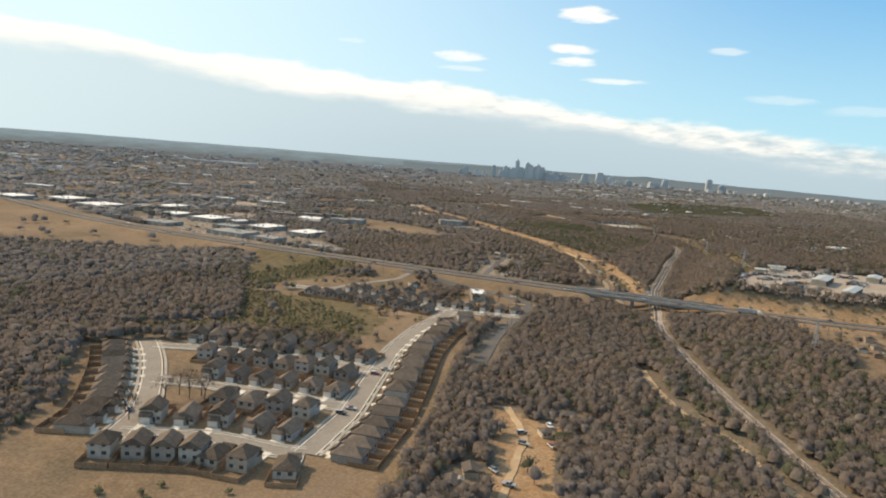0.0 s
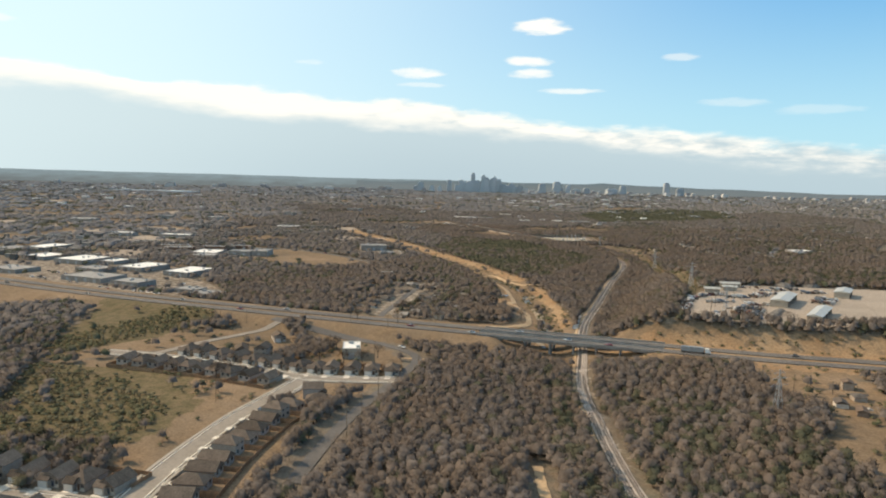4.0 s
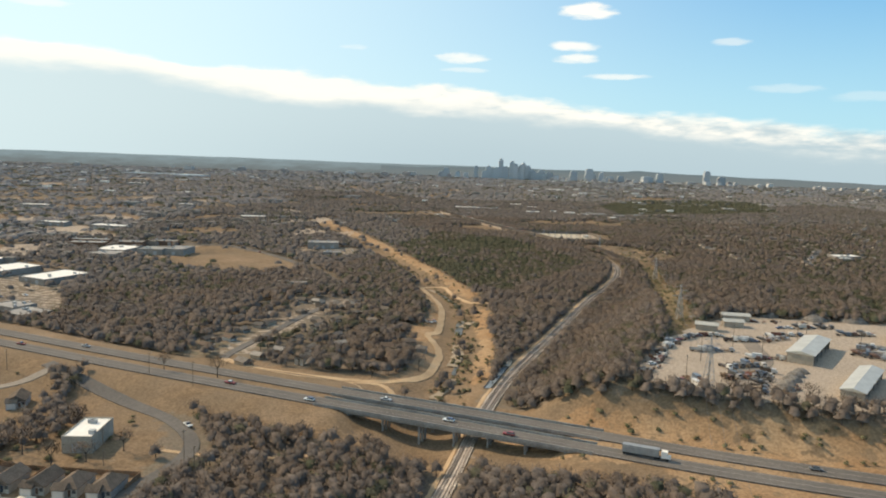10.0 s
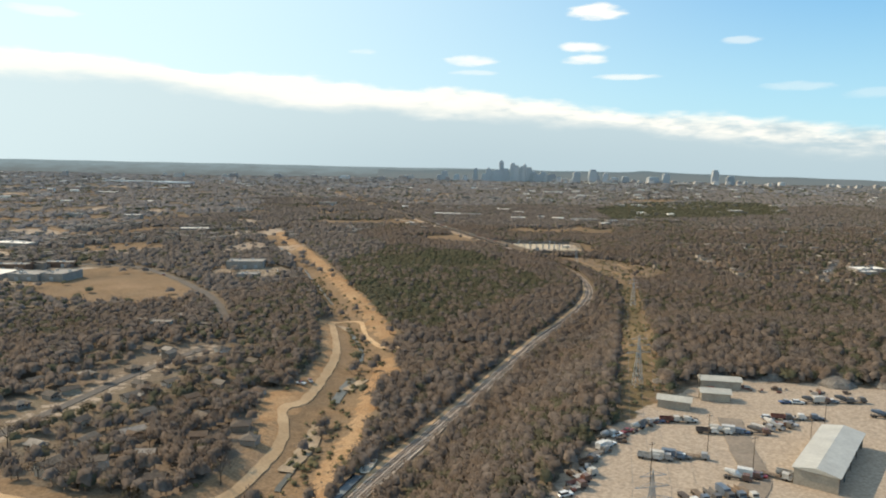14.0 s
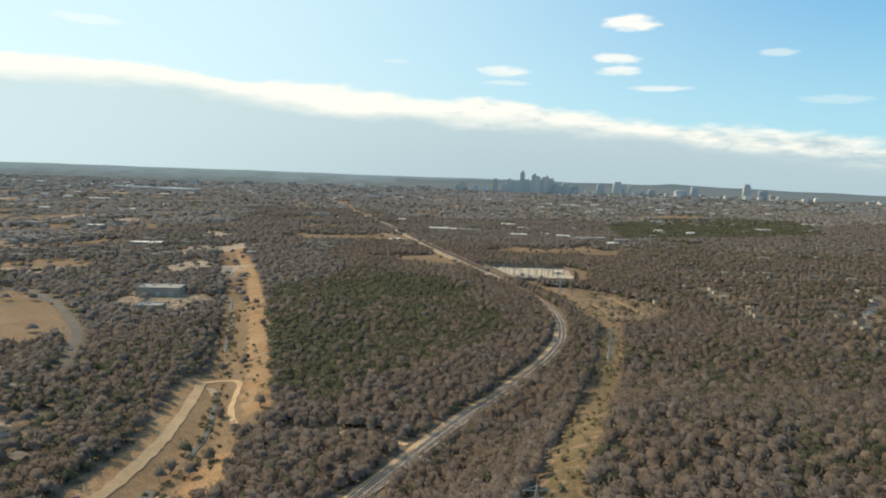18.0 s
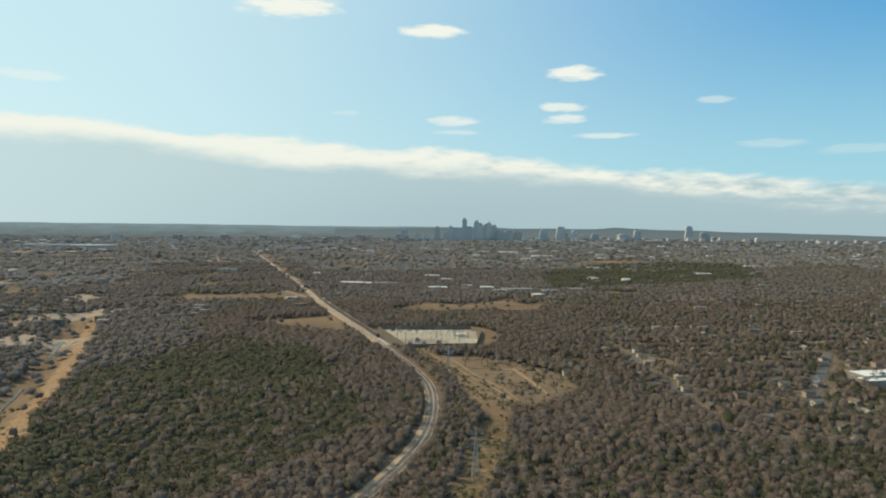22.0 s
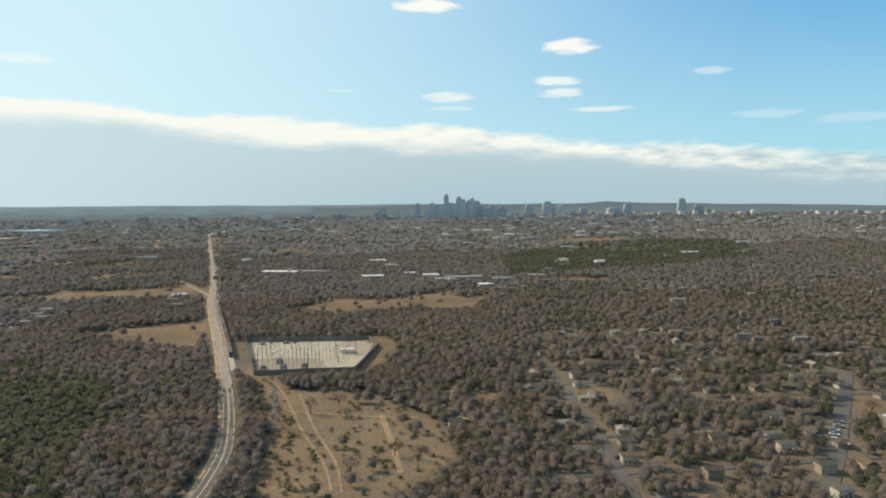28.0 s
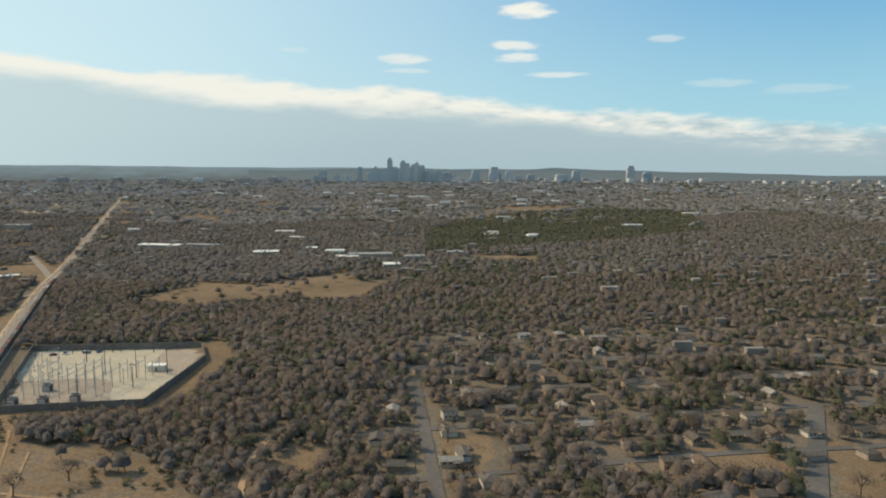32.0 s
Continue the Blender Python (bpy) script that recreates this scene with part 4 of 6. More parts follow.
def tubes(*runs, n=6):
    bm = bmesh.new()
    for a, b, r in runs:
        tube(bm, a, b, r, n=n)
    return bm


def hip_roof(bm, x0, x1, y0, y1, z, rise, over=0.5, gable=False):
    """A hipped or gabled roof with its eaves' thickness over a rectangle."""
    x0, x1, y0, y1 = x0 - over, x1 + over, y0 - over, y1 + over
    w, d = x1 - x0, y1 - y0
    inset = 0.0 if gable else 0.5 * min(w, d) * 0.98
    if w >= d:
        r0, r1 = (x0 + inset, (y0 + y1) / 2, z + rise), (x1 - inset, (y0 + y1) / 2, z + rise)
    else:
        r0, r1 = ((x0 + x1) / 2, y0 + inset, z + rise), ((x0 + x1) / 2, y1 - inset, z + rise)
    b = [bm.verts.new(p) for p in ((x0, y0, z - 0.18), (x1, y0, z - 0.18), (x1, y1, z - 0.18), (x0, y1, z - 0.18))]
    t = [bm.verts.new(p) for p in ((x0, y0, z), (x1, y0, z), (x1, y1, z), (x0, y1, z))]
    a, c = bm.verts.new(r0), bm.verts.new(r1)
    bm.faces.new(b[::-1])
    for i in range(4):
        bm.faces.new((b[i], b[(i + 1) % 4], t[(i + 1) % 4], t[i]))
    if w >= d:
        bm.faces.new((t[0], t[1], c, a)), bm.faces.new((t[1], t[2], c)), bm.faces.new((t[2], t[3], a, c)), bm.faces.new((t[3], t[0], a))
    else:
        bm.faces.new((t[0], t[1], a)), bm.faces.new((t[1], t[2], c, a)), bm.faces.new((t[2], t[3], c)), bm.faces.new((t[3], t[0], a, c))


def on_land(x, y, turn=0.0, lift=0.0):
    return Matrix.Translation((x, y, height(x, y) + lift)) @ Matrix.Rotation(radians(turn), 4, "Z")


# ---- the new estate ----
def estate_house(kind):
    """A narrow new house; its street side is local -y."""
    w, d, storeys, gab = ((7.8, 11.5, 1, False), (7.6, 10.0, 2, False), (7.6, 11.0, 1, True), (7.8, 9.6, 2, True))[kind]
    h = 2.8 if storeys == 1 else 4.9
    th = thing("house", ("single-storey estate house with dark hipped shingle roof", "two-storey estate house with grey siding and dark roof",
                         "single-storey estate house with gabled dark roof and stone front", "tall two-storey estate house with gabled brown roof")[kind], "house", group="houses of the new estate")
    part("wall", boxes((-w / 2, w / 2, -d / 2, d / 2, -0.6, h), (-w / 2 + 0.2, -w / 2 + 4.4, -d / 2 - 1.6, -d / 2, -0.6, 2.7)), M["siding"], th)
    bm = bmesh.new()
    hip_roof(bm, -w / 2, w / 2, -d / 2, d / 2, h, 2.6, 0.4, gab)
    part("roof", bm, M["roof"], th)
    bm = bmesh.new()
    hip_roof(bm, -w / 2 + 0.2, -w / 2 + 4.4, -d / 2 - 1.6, -d / 2 + 2.5, 2.7 if storeys == 1 else 2.75, 1.7, 0.35, True)
    part("porch_roof", bm, M["roof"], th)
    part("garage_door", boxes((-w / 2 + 0.6, -w / 2 + 4.0, -d / 2 - 1.66, -d / 2 - 1.60, -0.1, 2.2)), M["garage"], th)
    part("front_door", boxes((0.9, 1.85, -d / 2 - 0.05, -d / 2, -0.1, 2.1)), M["door"], th)
    part("stone_front", boxes((0.4, w / 2 - 0.1, -d / 2 - 0.03, -d / 2, -0.5, 0.9)), M["stone"], th, "pale stone skirt")
    for x, y, z, sx in ((2.9, -d / 2 - 0.04, 1.0, 1.3), (-1.9, d / 2 + 0.0, 1.0, 1.6), (1.8, d / 2 + 0.0, 1.0, 1.4)) + (((2.2, -d / 2 - 0.04, 3.9, 1.2), (-1.8, d / 2, 3.9, 1.4), (2.0, d / 2, 3.9, 1.2)) if storeys == 2 else ()):
        part("window", boxes((x - sx / 2, x + sx / 2, y - 0.02, y + 0.04, z, z + 1.3)), M["glass"], th)
    return th


ESTATE = [estate_house(k) for k in range(4)]
estate_rng = random.Random(4)
placed = set()


def drive_and_fence(x, y, turn, yard):
    """The concrete drive before a house and the board fence round its back yard."""
    m = on_land(x, y, turn, 0.28)
    d = new("driveway", DRIVE_ME)
    d.matrix_basis = m
    tagged(d, "pale concrete driveway from street to garage", "driveway", kind="structure")
    f = copy_thing(FENCE, on_land(x, y, turn))
    return f


DRIVE_ME = bpy.data.meshes.new("driveway")
bm = boxes((-3.7, -0.5, -13.4, -7.2, -0.4, 0.10), (-0.5, 2.2, -8.6, -7.0, -0.4, 0.08))
bm.to_mesh(DRIVE_ME)
bm.free()
DRIVE_ME.materials.append(M["concrete"])
FENCE = thing("fence", "brown board fence round a back yard", "fence", group="back yard fences")
for dims in ((-5.2, -5.1, 1.0, 12.0, -0.5, 1.8), (5.1, 5.2, 1.0, 12.0, -0.5, 1.8), (-5.2, 5.2, 11.95, 12.05, -0.5, 1.8)):
    part("fence_panel", boxes(dims), M["fence"], FENCE)
for px_, py_ in ((-5.15, 12.0), (5.15, 12.0), (0, 12.0), (-5.15, 6.5), (5.15, 6.5)):
    part("post", boxes((px_ - 0.07, px_ + 0.07, py_ - 0.07, py_ + 0.07, -0.5, 1.95)), M["fence"], FENCE)


def estate_row(line, side, offset, start, stop, pitch, kinds):
    """Houses along a street, facing it."""
    pts = resample(line, 1.0)
    run, nxt = 0.0, start
    for a, b in zip(pts, pts[1:]):
        run += (b - a).length
        if run < nxt or run > stop:
            continue
        nxt += pitch
        d = (b - a).normalized()
        r = Vector((d.y, -d.x, 0)) * side
        p = a + r * offset
        turn = math.degrees(math.atan2(r.y, r.x)) - 90
        k = estate_rng.choice(kinds)
        src = ESTATE[k]
        m = on_land(p.x, p.y, turn + estate_rng.uniform(-2, 2), 0.45)
        if src.name in placed:
            copy_thing(src, m)
        else:
            src.matrix_basis = m
            placed.add(src.name)
        drive_and_fence(p.x, p.y, turn, 12)
        CLEAR.append((p.x, p.y, 8))


estate_row(MAIN, 1, 16.5, 2, 222, 11.2, (0, 0, 2, 0, 1))
estate_row(BOTTOM, -1, 16.0, 4, 78, 11.0, (1, 3, 1, 3, 0))
estate_row(BOTTOM, 1, 15.5, 14, 64, 12.0, (0, 2, 3))
estate_row(LEFT, -1, 16.5, 2, 120, 11.5, (0, 0, 2))
estate_row(CROSS_A, 1, 15.0, 10, 72, 11.8, (0, 3, 2, 1))
estate_row(CROSS_A, -1, 15.0, 12, 60, 12.5, (0, 1, 3))
estate_row(CROSS_B, -1, 14.5, 10, 100, 11.4, (0, 1, 2, 3))
estate_row(CROSS_B, 1, 15.0, 12, 110, 11.4, (0, 2, 1, 3))
estate_row(NORTH, 1, 15.0, 3, 150, 11.5, (0, 2, 0))
estate_row(NORTH, -1, 15.0, 62, 172, 11.0, (0, 0, 2))
for x, y, turn in ((-20, 602, 20), (-36, 567, 190), (-22, 562, 170), (20, 478, 95), (24, 466, 95)):
    m = on_land(x, y, turn, 0.45)
    copy_thing(ESTATE[estate_rng.randrange(4)], m)
    CLEAR.append((x, y, 8))

# kerbs of the estate streets
for line, w in ((MAIN, 3.9), (BOTTOM, 3.9), (LEFT, 3.9), (CROSS_A, 3.6), (CROSS_B, 3.6), (NORTH, 3.7)):
    for s in (-1, 1):
        lo, hi = sorted((s * w, s * (w + 0.45)))
        tagged(new("kerb", strip(line, lo, hi, 0.50, M["concrete"], "kerb", 4)), "pale concrete kerb", "kerb", kind="structure")
        lo, hi = sorted((s * (w + 1.2), s * (w + 2.5)))
        tagged(new("pavement", strip(line, lo, hi, 0.46, M["walk"], "pavement", 4)), "pale concrete pavement beside the street", "pavement", kind="structure")


# ---- old houses ----
def old_house(kind):
    w, d, h, rise, gab = ((10, 7.2, 2.6, 1.7, True), (8.8, 8.0, 2.6, 1.8, False), (11.5, 6.4, 2.6, 1.5, True), (7.6, 9.2, 2.6, 2.0, True), (9, 7, 4.6, 1.7, True))[kind]
    th = thing("house", ("low gabled bungalow with weathered shingle roof among trees", "square hipped bungalow with faded roof", "long low house with pale roof and shaded yard",
                         "narrow gabled cottage with painted wooden walls", "two-storey older house with light siding")[kind], "house", group="older houses")
    ext = boxes((-w / 2, w / 2, -d / 2, d / 2, -1.2, h))
    if gab and w > d:
        for x in (-w / 2, w / 2):
            v = [ext.verts.new((x, -d / 2, h)), ext.verts.new((x, d / 2, h)), ext.verts.new((x, 0, h + rise * 0.88))]
            ext.faces.new(v)
    part("wall", ext, M["oldwall"], th)
    bm = bmesh.new()
    hip_roof(bm, -w / 2, w / 2, -d / 2, d / 2, h, rise, 0.5, gab)
    part("roof", bm, M["oldroof"], th)
    bm = bmesh.new()
    hip_roof(bm, w * 0.1, w * 0.42, -d / 2 - 2.6, -d / 2 + 1.0, 2.5, 0.9, 0.3, True)
    part("porch_roof", bm, M["oldroof"], th)
    part("front_door", boxes((w * 0.2, w * 0.2 + 0.95, -d / 2 - 0.05, -d / 2, 0, 2.1)), M["door"], th)
    for x in (-w * 0.3, -w * 0.05):
        part("window", boxes((x - 0.7, x + 0.7, -d / 2 - 0.05, -d / 2 + 0.02, 0.9, 2.1)), M["glass"], th)
    return th


OLD_HOUSES = [old_house(k) for k in range(5)]
old_rng = random.Random(21)
old_placed = set()


def put_old(x, y, turn, kind=None):
    src = OLD_HOUSES[old_rng.randrange(5) if kind is None else kind]
    m = on_land(x, y, turn, 0.5) @ Matrix.Scale(0.85, 4)
    CLEAR.append((x, y, 8.6))
    if src.name in old_placed:
        copy_thing(src, m)
    else:
        src.matrix_basis = m
        old_placed.add(src.name)


for x, y, turn in (
        (59, 673, 60), (63, 687, 60), (72, 700, 60), (90, 678, 240), (105, 683, 200), (83, 757, 60), (133, 707, 200), (145, 722, 190), (153, 708, 170), (118, 693, 180), (117, 780, 240), (131, 672, 180),
        (77, 723, 60), (98, 738, 240), (103, 715, 220), (92, 779, 65), (125, 733, 150), (112, 754, 230), (79, 775, 60), (102, 804, 60), (121, 821, 240), (138, 771, 170), (88, 821, 60),
        (448, 1228, 10), (492, 1292, 80), (528, 1171, 95), (503, 1192, 270), (527, 1218, 95), (502, 1229, 270), (500, 1267, 270), (525, 1275, 95), (533, 1317, 95), (498, 1325, 270),
        (626, 1348, 5), (593, 1334, 15), (599, 1260, 0), (651, 1305, 10), (602, 1231, 20), (702, 1362, 0), (583, 1200, 60), (577, 1366, 0), (602, 1443, 0), (543, 1469, 10), (475, 1333, 80),
        (10, 236, 80), (17, 247, 100), (50, 288, 10), (62, 310, 0),
        (294, 481, 60), (276, 440, 70), (273, 452, 160), (288, 462, 75), (24, 718, 62), (36, 722, 62), (28, 704, 62), (49, 765, 240), (88, 707, 80), (103, 712, 150), (63, 801, 60), (32, 820, 60), (38, 744, 60),
        (84, 767, 200), (44, 790, 60), (72, 826, 240), (56, 838, 60), (95, 846, 240), (24, 778, 60), (18, 744, 60), (45, 757, 62), (67, 838, 60)):
    put_old(x, y, turn + old_rng.uniform(-8, 8))
# streets of the large neighbourhood: rows of houses, back to back
for row in range(15):
    y0 = 1085 + row * 46 + old_rng.uniform(-4, 4)
    if y0 > 1480:
        break
    for s in (-1, 1):
        x = 470 + (24 if s > 0 else 6) + max(0, row - 5) * 6
        while x < 520 + (y0 - 980) * 0.80 and x < 1010:
            x += old_rng.uniform(16, 30)
            px, py = x, y0 + s * 11.5 + 0.12 * (x - 600) + old_rng.uniform(-2.5, 2.5)
            if old_rng.random() < 0.85 and not (495 < px < 530 and py < 1300 and s < 0 and row < 3) and not (630 < px < 690 and 1160 < py < 1265):
                put_old(px, py, (0 if s > 0 else 180) + 7 + old_rng.uniform(-7, 7))
HOOD_STREETS = []
for row in range(13):
    y0 = 1085 + row * 46
    line = [(485 + max(0, row - 5) * 6, y0 - 14), (600, y0), (720, y0 + 14), (min(980, 520 + (y0 - 980) * 0.78), y0 + 0.12 * (min(980, 520 + (y0 - 980) * 0.78) - 600))]
    if line[3][0] < 740:
        line = line[:2] + [line[3]]
    HOOD_STREETS.append(line)
    LINES.append((line, 3.2))
    tagged(new("road_hood_row", strip(line, -1.9, 1.9, 0.3, M["asphalt"], "road_hood_row", 8)), "grey street between rows of old houses", "road", kind="structure")


# ---- big flat-roofed buildings ----
def flat_building(x, y, w, d, h, turn, roof="white_roof", label="long flat-roofed warehouse with white roof", wall="pale_wall", category="warehouse"):
    th = thing("warehouse", label, category, on_land(x, y, turn), "flat-roofed buildings")
    part("wall", boxes((-w / 2, w / 2, -d / 2, d / 2, -3.0, h)), M[wall], th)
    top = part("roof", boxes((-w / 2 + 0.3, w / 2 - 0.3, -d / 2 + 0.3, d / 2 - 0.3, h - 0.2, h + 0.15)), M[roof], th)
    for dims in ((-w / 2, w / 2, -d / 2, -d / 2 + 0.3, h, h + 0.6), (-w / 2, w / 2, d / 2 - 0.3, d / 2, h, h + 0.6), (-w / 2, -w / 2 + 0.3, -d / 2 + 0.3, d / 2 - 0.3, h, h + 0.6), (w / 2 - 0.3, w / 2, -d / 2 + 0.3, d / 2 - 0.3, h, h + 0.6)):
        part("parapet", boxes(dims), M[wall], th)
    rnd = random.Random(int(x * 7 + y))
    for _ in range(3):
        ux, uy = rnd.uniform(-w * 0.38, w * 0.38), rnd.uniform(-d * 0.3, d * 0.3)
        part("roof_unit", boxes((ux - 1.1, ux + 1.1, uy - 0.9, uy + 0.9, h + 0.15, h + 1.5)), M["steel"], top)
    for i in range(int(min(w // 11, 4))):
        gx_ = -w / 2 + (i + 0.7) * w / (min(w // 11, 4) + 0.4)
        part("loading_door", boxes((gx_ - 1.8, gx_ + 1.8, -d / 2 - 0.06, -d / 2, 0, min(3.8, h - 0.8))), M["steel"], th)
    CLEAR.append((x, y, 0.55 * max(w, d)))
    return th


for x, y, w, d, h, turn in (
        (-419, 1108, 33.3, 21.7, 5.4, -22), (-317, 983, 43.3, 18.3, 6.3, -24), (-227, 928, 33.3, 18.3, 6.3, -24), (-169, 900, 31.7, 18.3, 6.3, -24), (-277, 977, 21.7, 11.7, 5.4, -24), (-305, 1283, 50, 20, 6.3, -10), (-405, 1324, 41.7, 18.3, 5.4, -10),
        (-375, 1012, 36.7, 15, 5.4, -24), (-500, 1050, 50, 21.7, 6.3, -24), (-200, 1083, 35, 16.7, 5.4, -5), (-583, 1117, 50, 20, 6.3, -24), (-642, 1075, 50, 16.7, 5.4, -24), (-358, 1708, 50, 16.7, 7.2, 0), (-733, 1300, 58.3, 20, 6.3, -10),
        (-318, 1300, 33.3, 15, 5.4, -10), (668, 1215, 35, 20, 5.4, 12), (658, 1200, 21.7, 15, 4.5, 12), (-467, 1717, 50, 20, 7.2, 0), (-583, 1583, 50, 20, 7.2, 0), (-233, 1917, 41.7, 16.7, 7.2, 0), (-167, 1500, 41.7, 18.3, 6.3, 10),
        (200, 1933, 91.7, 21.7, 6.3, -12), (342, 1875, 50, 21.7, 5.4, 6), (442, 1817, 41.7, 20, 5.4, 8), (492, 1758, 28.3, 20, 5.4, 8), (517, 1817, 38.3, 18.3, 6.3, 5), (323, 2619, 75, 21.7, 7.2, 0), (475, 2567, 66.7, 21.7, 7.2, 0), (-95, 2175, 66.7, 21.7, 7.2, 0),
        (653, 2650, 58.3, 21.7, 7.2, 0), (-800, 2500, 100, 30, 8.1, 0), (567, 1867, 33.3, 16.7, 5.4, 0), (392, 1908, 25, 16.7, 5.4, 0), (142, 1692, 28.3, 13.3, 5.4, 30), (888, 2193, 50, 20, 6.3, 0), (1088, 2441, 50, 20, 6.3, 0),):
    deep, low = (2.4, 0.75) if x < -100 and y < 1250 else (1, 1)
    flat_building(x, y, w * (0.62 if y > 1600 else 1), d * deep, h * low, turn, *(("grey_roof", "long flat-roofed warehouse with dull grey roof") if y > 1600 and int(x) % 2 else ()))
for x, y, w, d, h, turn in (
        (-246, 847, 51.7, 18.3, 5.4, -24), (-198, 821, 33.3, 13.3, 5.4, -24), (-112, 763, 25, 11.7, 4.5, -24), (-133, 783, 23.3, 10, 4.5, -24), (-153, 1067, 28.3, 13.3, 7.2, -4), (-128, 1072, 21.7, 16.7, 8.1, -4), (-192, 1038, 30, 15, 5.4, -4), (12, 1167, 36.7, 21.7, 7.2, 8),
        (34, 1102, 20, 13.3, 5.4, 8), (-267, 900, 33.3, 13.3, 5.4, -24), (-350, 896, 41.7, 16.7, 5.4, -24), (-450, 1083, 33.3, 16.7, 5.4, -24), (467, 1833, 50, 20, 6.3, 4), (250, 1942, 50, 16.7, 5.4, -12),):
    deep, low = (1.8, 0.8) if x < -100 and y < 1250 else (1, 1)
    flat_building(x, y, w, d * deep, h * low, turn, "grey_roof", "flat-roofed workshop with weathered grey roof", category="workshop")
for x, y, w, d, h, turn in ((-247, 1110, 40, 18, 6, 4), (-203, 1121, 30, 16, 6, 4), (-262, 1145, 46, 14, 5, 4), (-175, 1150, 32, 14, 5, 4)):
    flat_building(x, y, w, d, h, turn, "grey_roof", "low brick school block with pale grey flat roof", "brick_wall", "school")
flat_building(32, 561, 11, 20, 6, 4, "white_roof", "tall box building with bright white flat roof", "shed_wall", "building")


# ---- sheds of the truck yard ----
def shed(x, y, w, d, h, turn, label):
    th = thing("shed", label, "shed", on_land(x, y, turn), "yard sheds")
    part("wall", boxes((-w / 2, -w / 2 + 0.2, -d / 2, d / 2, -1, h), (-w / 2, w / 2, -d / 2, -d / 2 + 0.2, -1, h), (-w / 2, w / 2, d / 2 - 0.2, d / 2, -1, h)), M["shed_wall"], th)
    bm = bmesh.new()
    hip_roof(bm, -w / 2, w / 2, -d / 2, d / 2, h, 1.3, 0.6, True)
    part("roof", bm, M["metal_roof"], th)
    for i in range(5):
        yy = -d / 2 + 0.4 + i * (d - 0.8) / 4
        part("post", boxes((w / 2 - 0.3, w / 2 - 0.05, yy - 0.12, yy + 0.12, -1, h)), M["dark_steel"], th)
    CLEAR.append((x, y, 0.6 * max(w, d)))


shed(352, 658, 12, 44, 5.4, -36, "long open-sided shed with pale metal roof in a truck yard")
shed(349, 604, 9, 46, 4.4, -38, "white-roofed open shed along the yard's edge")
shed(345, 737, 16, 6, 3.6, -8, "pale metal lean-to at the yard's back")
shed(319, 712, 12, 6, 3.4, -20, "small pale metal canopy in the yard")
shed(338, 722, 11, 6, 3.4, -10, "small pale metal canopy in the yard")
shed(418, 690, 11, 26, 5, -36, "open shed with pale roof beyond the parked trucks")


# ---- vehicles ----
def wheels(th, spots, r, w):
    for x, y in spots:
        bm = bmesh.new()
        tube(bm, (x - w / 2, y, r), (x + w / 2, y, r), r, n=10)
        part("wheel", bm, M["tyre"], th)


def make_car(kind):
    L, W = ((4.5, 1.8), (5.3, 1.95), (4.8, 1.9))[kind]
    th = thing("car", ("parked saloon car with dusty paint", "parked pickup truck with open bed", "tall parked estate car with dark windows")[kind], "car", group="cars")
    bm = boxes((-W / 2, W / 2, -L / 2, L / 2, 0.35, 0.92))
    bmesh.ops.bevel(bm, geom=bm.edges[:], offset=0.12, segments=1, affect="EDGES")
    part("body", bm, M["paint"], th)
    y0, y1 = ((-1.1, 1.4), (-0.9, 1.1), (-0.9, 2.1))[kind]
    v = bmesh.new()
    c = box(v, -W / 2 + 0.1, W / 2 - 0.1, y0, y1, 0.9, 1.5)
    for q in c[4:]:
        q.co.x *= 0.82
        q.co.y += 0.35 if q.co.y < 0.2 else -0.25
    part("cabin", v, M["glass"], th)
    part("roof", boxes((-W / 2 + 0.27, W / 2 - 0.27, y0 + 0.4, y1 - 0.3, 1.5, 1.56)), M["paint"], th)
    wheels(th, [(sx * (W / 2 - 0.1), sy * L * 0.31) for sx in (-1, 1) for sy in (-1, 1)], 0.34, 0.24)
    return th


